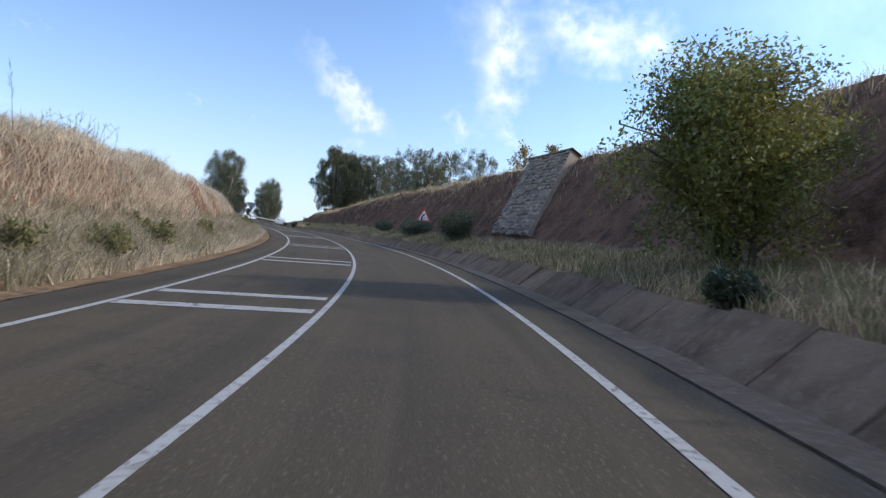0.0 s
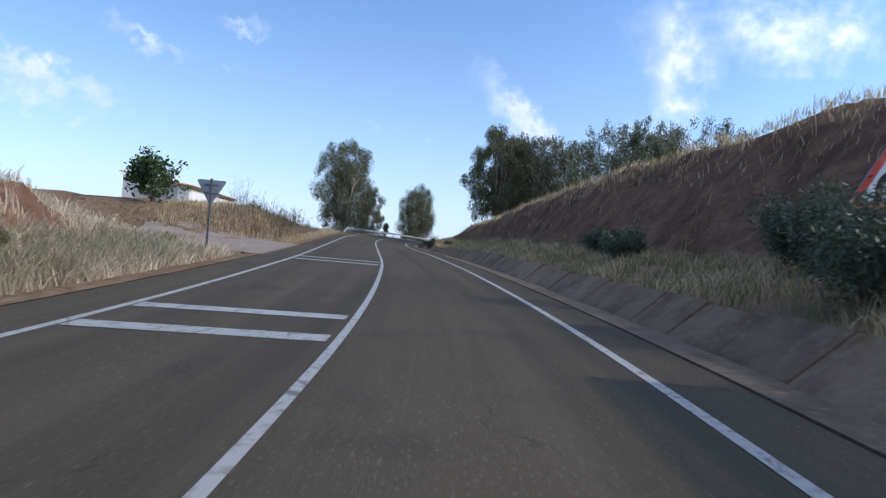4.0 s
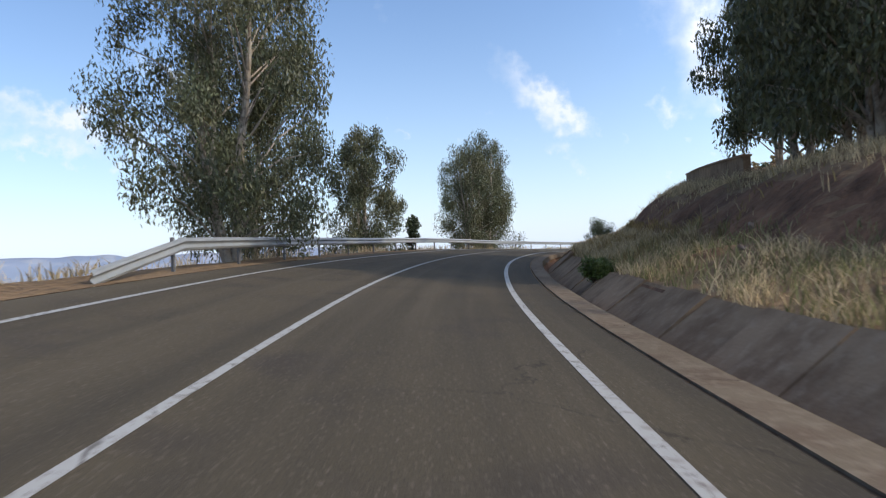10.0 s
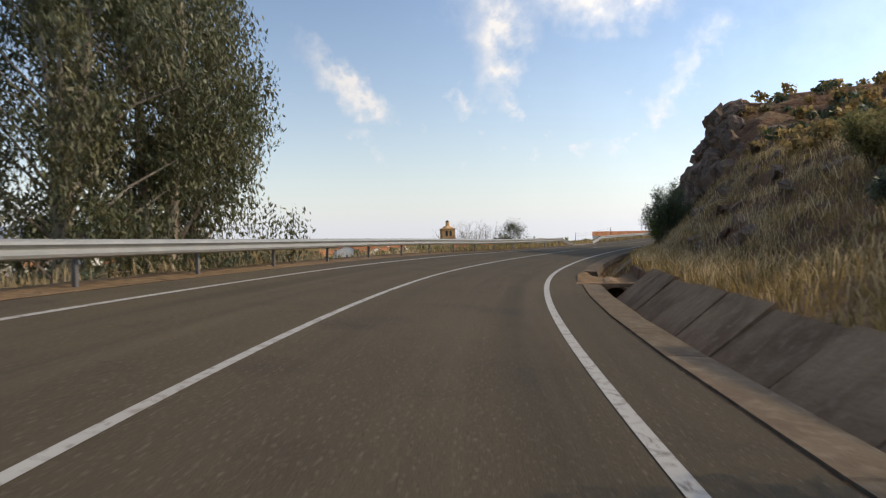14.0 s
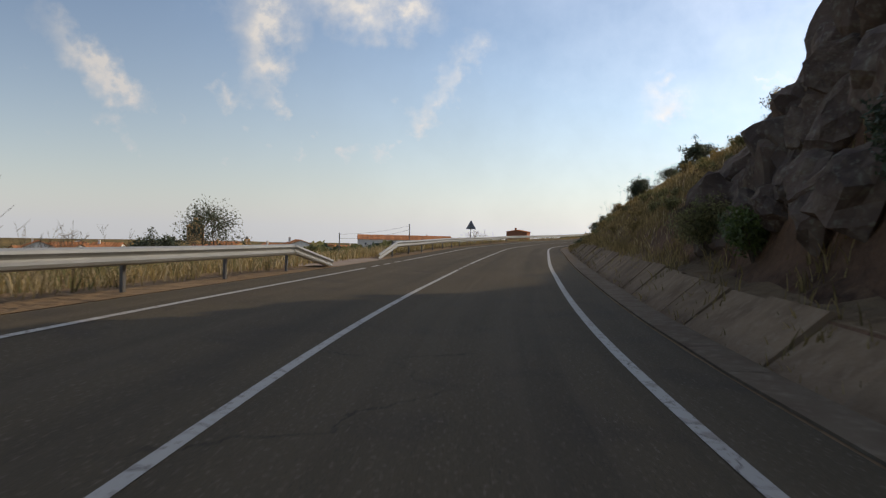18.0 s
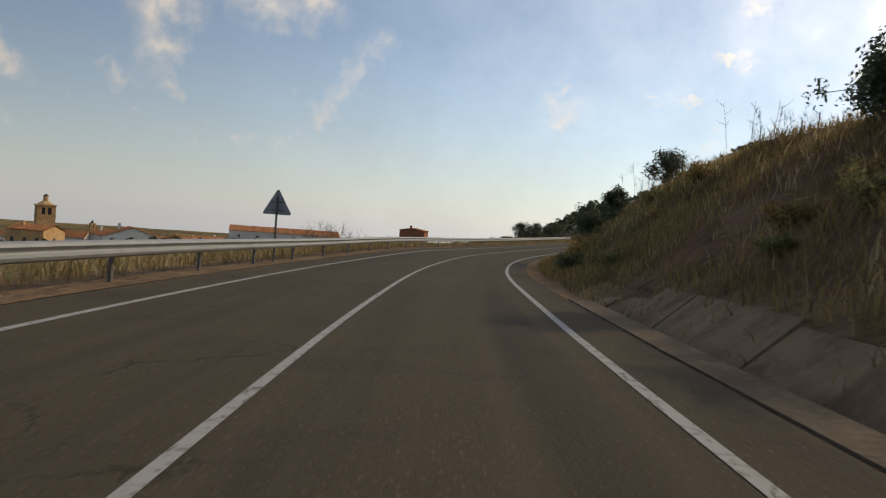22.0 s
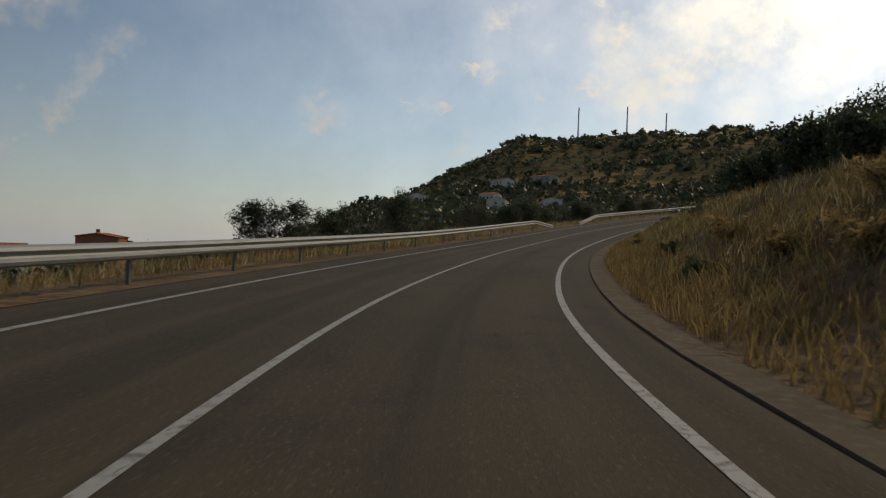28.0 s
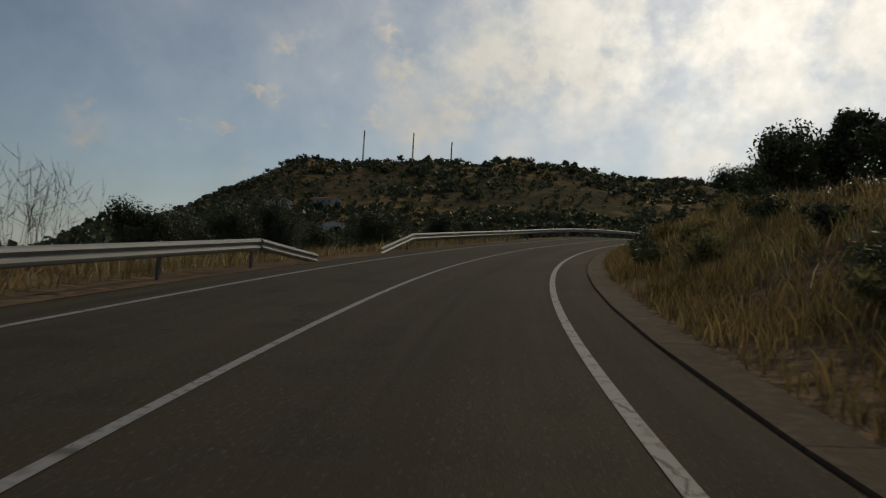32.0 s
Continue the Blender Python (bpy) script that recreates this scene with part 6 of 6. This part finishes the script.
def stone_wall():
    """Masonry facing on the cut: a sloping panel of rough stones in mortar."""
    def face(a, b, out=0.0):
        """a along 0..1, b up 0..1"""
        s = 41.5 + 7.7 * a + 4.2 * b
        u = 10.5 + 3.75 * b - out * 0.8
        h = 1.5 + 5.75 * b + out * 0.5
        return place(s, u, h)

    base = face(0.5, 0.0)
    ob = thing("stone_wall", base, "sloping retaining wall of rough stone set in mortar", "wall")
    g = np.linspace(0, 1, 9)
    aa, bb = np.meshgrid(g, g, indexing="ij")
    front, back = face(aa.ravel(), bb.ravel(), 0.30), face(aa.ravel(), bb.ravel(), -0.9)
    n = 9
    q = grid_faces(n, n)
    edge = [i for i in range(n)] + [i * n + n - 1 for i in range(1, n)] + [(n - 1) * n + i for i in range(n - 2, -1, -1)] + [i * n for i in range(n - 2, 0, -1)]
    m = n * n
    rim = [(edge[i], edge[(i + 1) % len(edge)], edge[(i + 1) % len(edge)] + m, edge[i] + m) for i in range(len(edge))]
    part("backing", (np.vstack([front, back]) - base, np.vstack([q, q[:, ::-1] + m, rim])), MORTAR, ob, "grey mortar core")
    rng = np.random.default_rng(12)
    rows = 23
    for i in range(rows):
        b0, b1 = i / rows, (i + 0.86) / rows
        a = 0.0
        while a < 0.97:
            w = 0.05 + 0.055 * rng.random()
            a1 = min(1.0, a + w)
            j = rng.normal(size=8) * 0.009
            o = 0.35 + 0.09 * rng.random()
            c = [(a + 0.003, b0 + j[0]), (a1 - 0.003, b0 + j[1]), (a1 - 0.003, b1 + j[2]), (a + 0.003, b1 + j[3])]
            cm = (sum(x for x, _ in c) / 4, sum(y for _, y in c) / 4)
            inner = [(x * 0.72 + cm[0] * 0.28, y * 0.72 + cm[1] * 0.28) for x, y in c]
            v = np.vstack([[face(x, y, 0.27) for x, y in c], [face(x, y, o - 0.05) for x, y in c], [face(x, y, o + 0.01 * rng.normal()) for x, y in inner]]) - base
            f = [(8, 9, 10, 11)] + [(k, (k + 1) % 4, 4 + (k + 1) % 4, 4 + k) for k in range(4)] + [(4 + k, 4 + (k + 1) % 4, 8 + (k + 1) % 4, 8 + k) for k in range(4)]
            part("stone", (v, np.array(f)), STONE, ob)
            a = a1
    g2 = np.linspace(-0.02, 1.02, 8)
    top = []
    for x0, x1 in zip(g2[:-1], g2[1:]):
        v = np.vstack([[face(x, 1.0 + y, o) for o in (0.42, -0.5) for y in (0, 0.02)] for x in (x0, x1)]) - base
        top.append((v, np.array([(0, 1, 5, 4), (1, 3, 7, 5), (3, 2, 6, 7), (2, 0, 4, 6)])))
    part("coping", merge(top), CONCRETE, ob, "concrete coping")


stone_wall()


def rock_mesh(seed, size):
    rng = np.random.default_rng(seed)
    bm = bmesh.new()
    bmesh.ops.create_icosphere(bm, subdivisions=3, radius=1.0)
    k = rng.normal(size=(12, 3))
    k /= np.linalg.norm(k, axis=1)[:, None]
    cuts = 0.42 + 0.34 * rng.random(12)
    for v in bm.verts:
        p = np.array(v.co)
        for n, c in zip(k, cuts):
            d = p @ n - c
            if d > 0:
                p = p - n * d * 0.92
        crag = 1 - abs(noise.noise(Vector((p[0] * 1.6 + seed, p[1] * 1.6, p[2] * 4.5)))) * 2
        p = p * (0.92 + 0.22 * crag * 0.6 + 0.16 * noise.noise(Vector(p * 2.4 + seed)) + 0.11 * noise.noise(Vector(p * 6 + seed)))
        v.co = p * size
    return bm


def rocks():
    rng = np.random.default_rng(21)
    t = np.array(CUT_R, float)
    ob = thing("rock_outcrop", ground_at(237, 6.6), "dark jagged rock outcrop standing over the road", "rock")
    base = np.array(ob.matrix_basis.translation)
    meshes = []
    for i in range(7):
        bm = rock_mesh(30 + i, (1.0, 0.85, 1.15))
        me = bpy.data.meshes.new("rock")
        bm.to_mesh(me)
        bm.free()
        me.materials.append(ROCK)
        meshes.append(me)
    for i in range(130):
        s = 229 + 20 * rng.random()
        ub, uc = np.interp(s, t[:, 0], t[:, 1]), np.interp(s, t[:, 0], t[:, 3])
        k = rng.random()
        u = ub + (uc - ub) * (0.02 + 1.05 * k)
        p = ground_at(s, u + 0.3) - base
        r = part("boulder", meshes[i % 7], ROCK, ob)
        q = 0.4 + 0.75 * rng.random()
        r.matrix_basis = Matrix.Translation(p + np.array([0, 0, -0.2 * q])) @ Euler(rng.random(3) * 6.28).to_matrix().to_4x4() @ Matrix.Diagonal((q, q, q * 1.1, 1))
    for row in range(4):          # dark ledges of rock breaking through the dry slope
        lg = thing("rock_ledge", ground_at(214.0, 8.2 + row), "dark ledge of layered rock on the dry slope", "rock", "ledges on the slope")
        lb = np.array(lg.matrix_basis.translation)
        for i in range(11):
            s = 204 + 1.9 * i + 1.2 * rng.random()
            u = 7.9 + 1.15 * row + 0.05 * (s - 204) + 0.25 * rng.normal()
            r = part("slab", meshes[(i + row) % 7], ROCK, lg)
            r.matrix_basis = Matrix.Translation(ground_at(s, u) - lb + np.array([0, 0, -0.12])) @ Euler((0.25 * rng.normal(), 0.25 * rng.normal(), radians(heading(s)) + 0.2 * rng.normal())).to_matrix().to_4x4() @ Matrix.Diagonal((0.8 + 0.6 * rng.random(), 0.3 + 0.2 * rng.random(), 0.22 + 0.16 * rng.random(), 1))
    for i in range(16):          # broken stones standing along the top of the slope
        s = 198 + 1.75 * i + 0.6 * rng.random()
        uc = float(np.interp(s, t[:, 0], t[:, 3]))
        st = thing("crest_stone", ground_at(s, uc + 0.3 * rng.random()), "jagged upright stone on top of the cut", "stone", "stones along the crest", turn=360 * rng.random())
        part("stone", rock_mesh(90 + i, (0.22 + 0.2 * rng.random(), 0.22, 0.35 + 0.3 * rng.random())), ROCK, st)
    for i in range(26):
        s = -4 + 300 * rng.random()
        u = 6.2 + 3.0 * rng.random()
        if 196 < s < 255:
            continue
        st = thing("fieldstone", ground_at(s, u), "loose brown stone lying on the bench", "stone", "loose stones")
        st.matrix_basis = st.matrix_basis @ Euler(rng.random(3) * 6.28).to_matrix().to_4x4()
        part("stone", rock_mesh(60 + i, (0.16, 0.13, 0.11)), ROCK, st)


rocks()


def side_track():
    """Pale worn concrete apron of the track that joins from the left."""
    s = np.linspace(75, 89, 15)
    us = np.array([-4.15, -5, -6, -7.5, -9.5, -12])
    p = place(s[:, None], us[None], ground_h(s[:, None], us[None]) + 0.05)
    p[:, 0, 2] -= 0.06
    setting("side_track", from_arrays("side_track", p.reshape(-1, 3), grid_faces(15, 6), material("apron", (0.26, 0.2, 0.16), 0.95, spots=[((0.34, 0.27, 0.21), 0.7, 0.5, 0.2, 0.7), ((0.18, 0.13, 0.1), 4, 0.6, 0.1, 0.5)], bump=0.02, bump_scale=14), True),
            "pale gravelly apron of a side track", "track")
    s = np.linspace(GATE[0] - 0.6, GATE[1] + 0.4, 12)
    us = np.array([-4.15, -5, -6.5, -8.5, -12])
    p = place(s[:, None], us[None], ground_h(s[:, None], us[None]) + 0.05)
    p[:, 0, 2] -= 0.06
    setting("field_entrance", from_arrays("field_entrance", p.reshape(-1, 3), grid_faces(12, 5), bpy.data.materials["apron"], True), "gravel field entrance between the barriers", "track")


side_track()
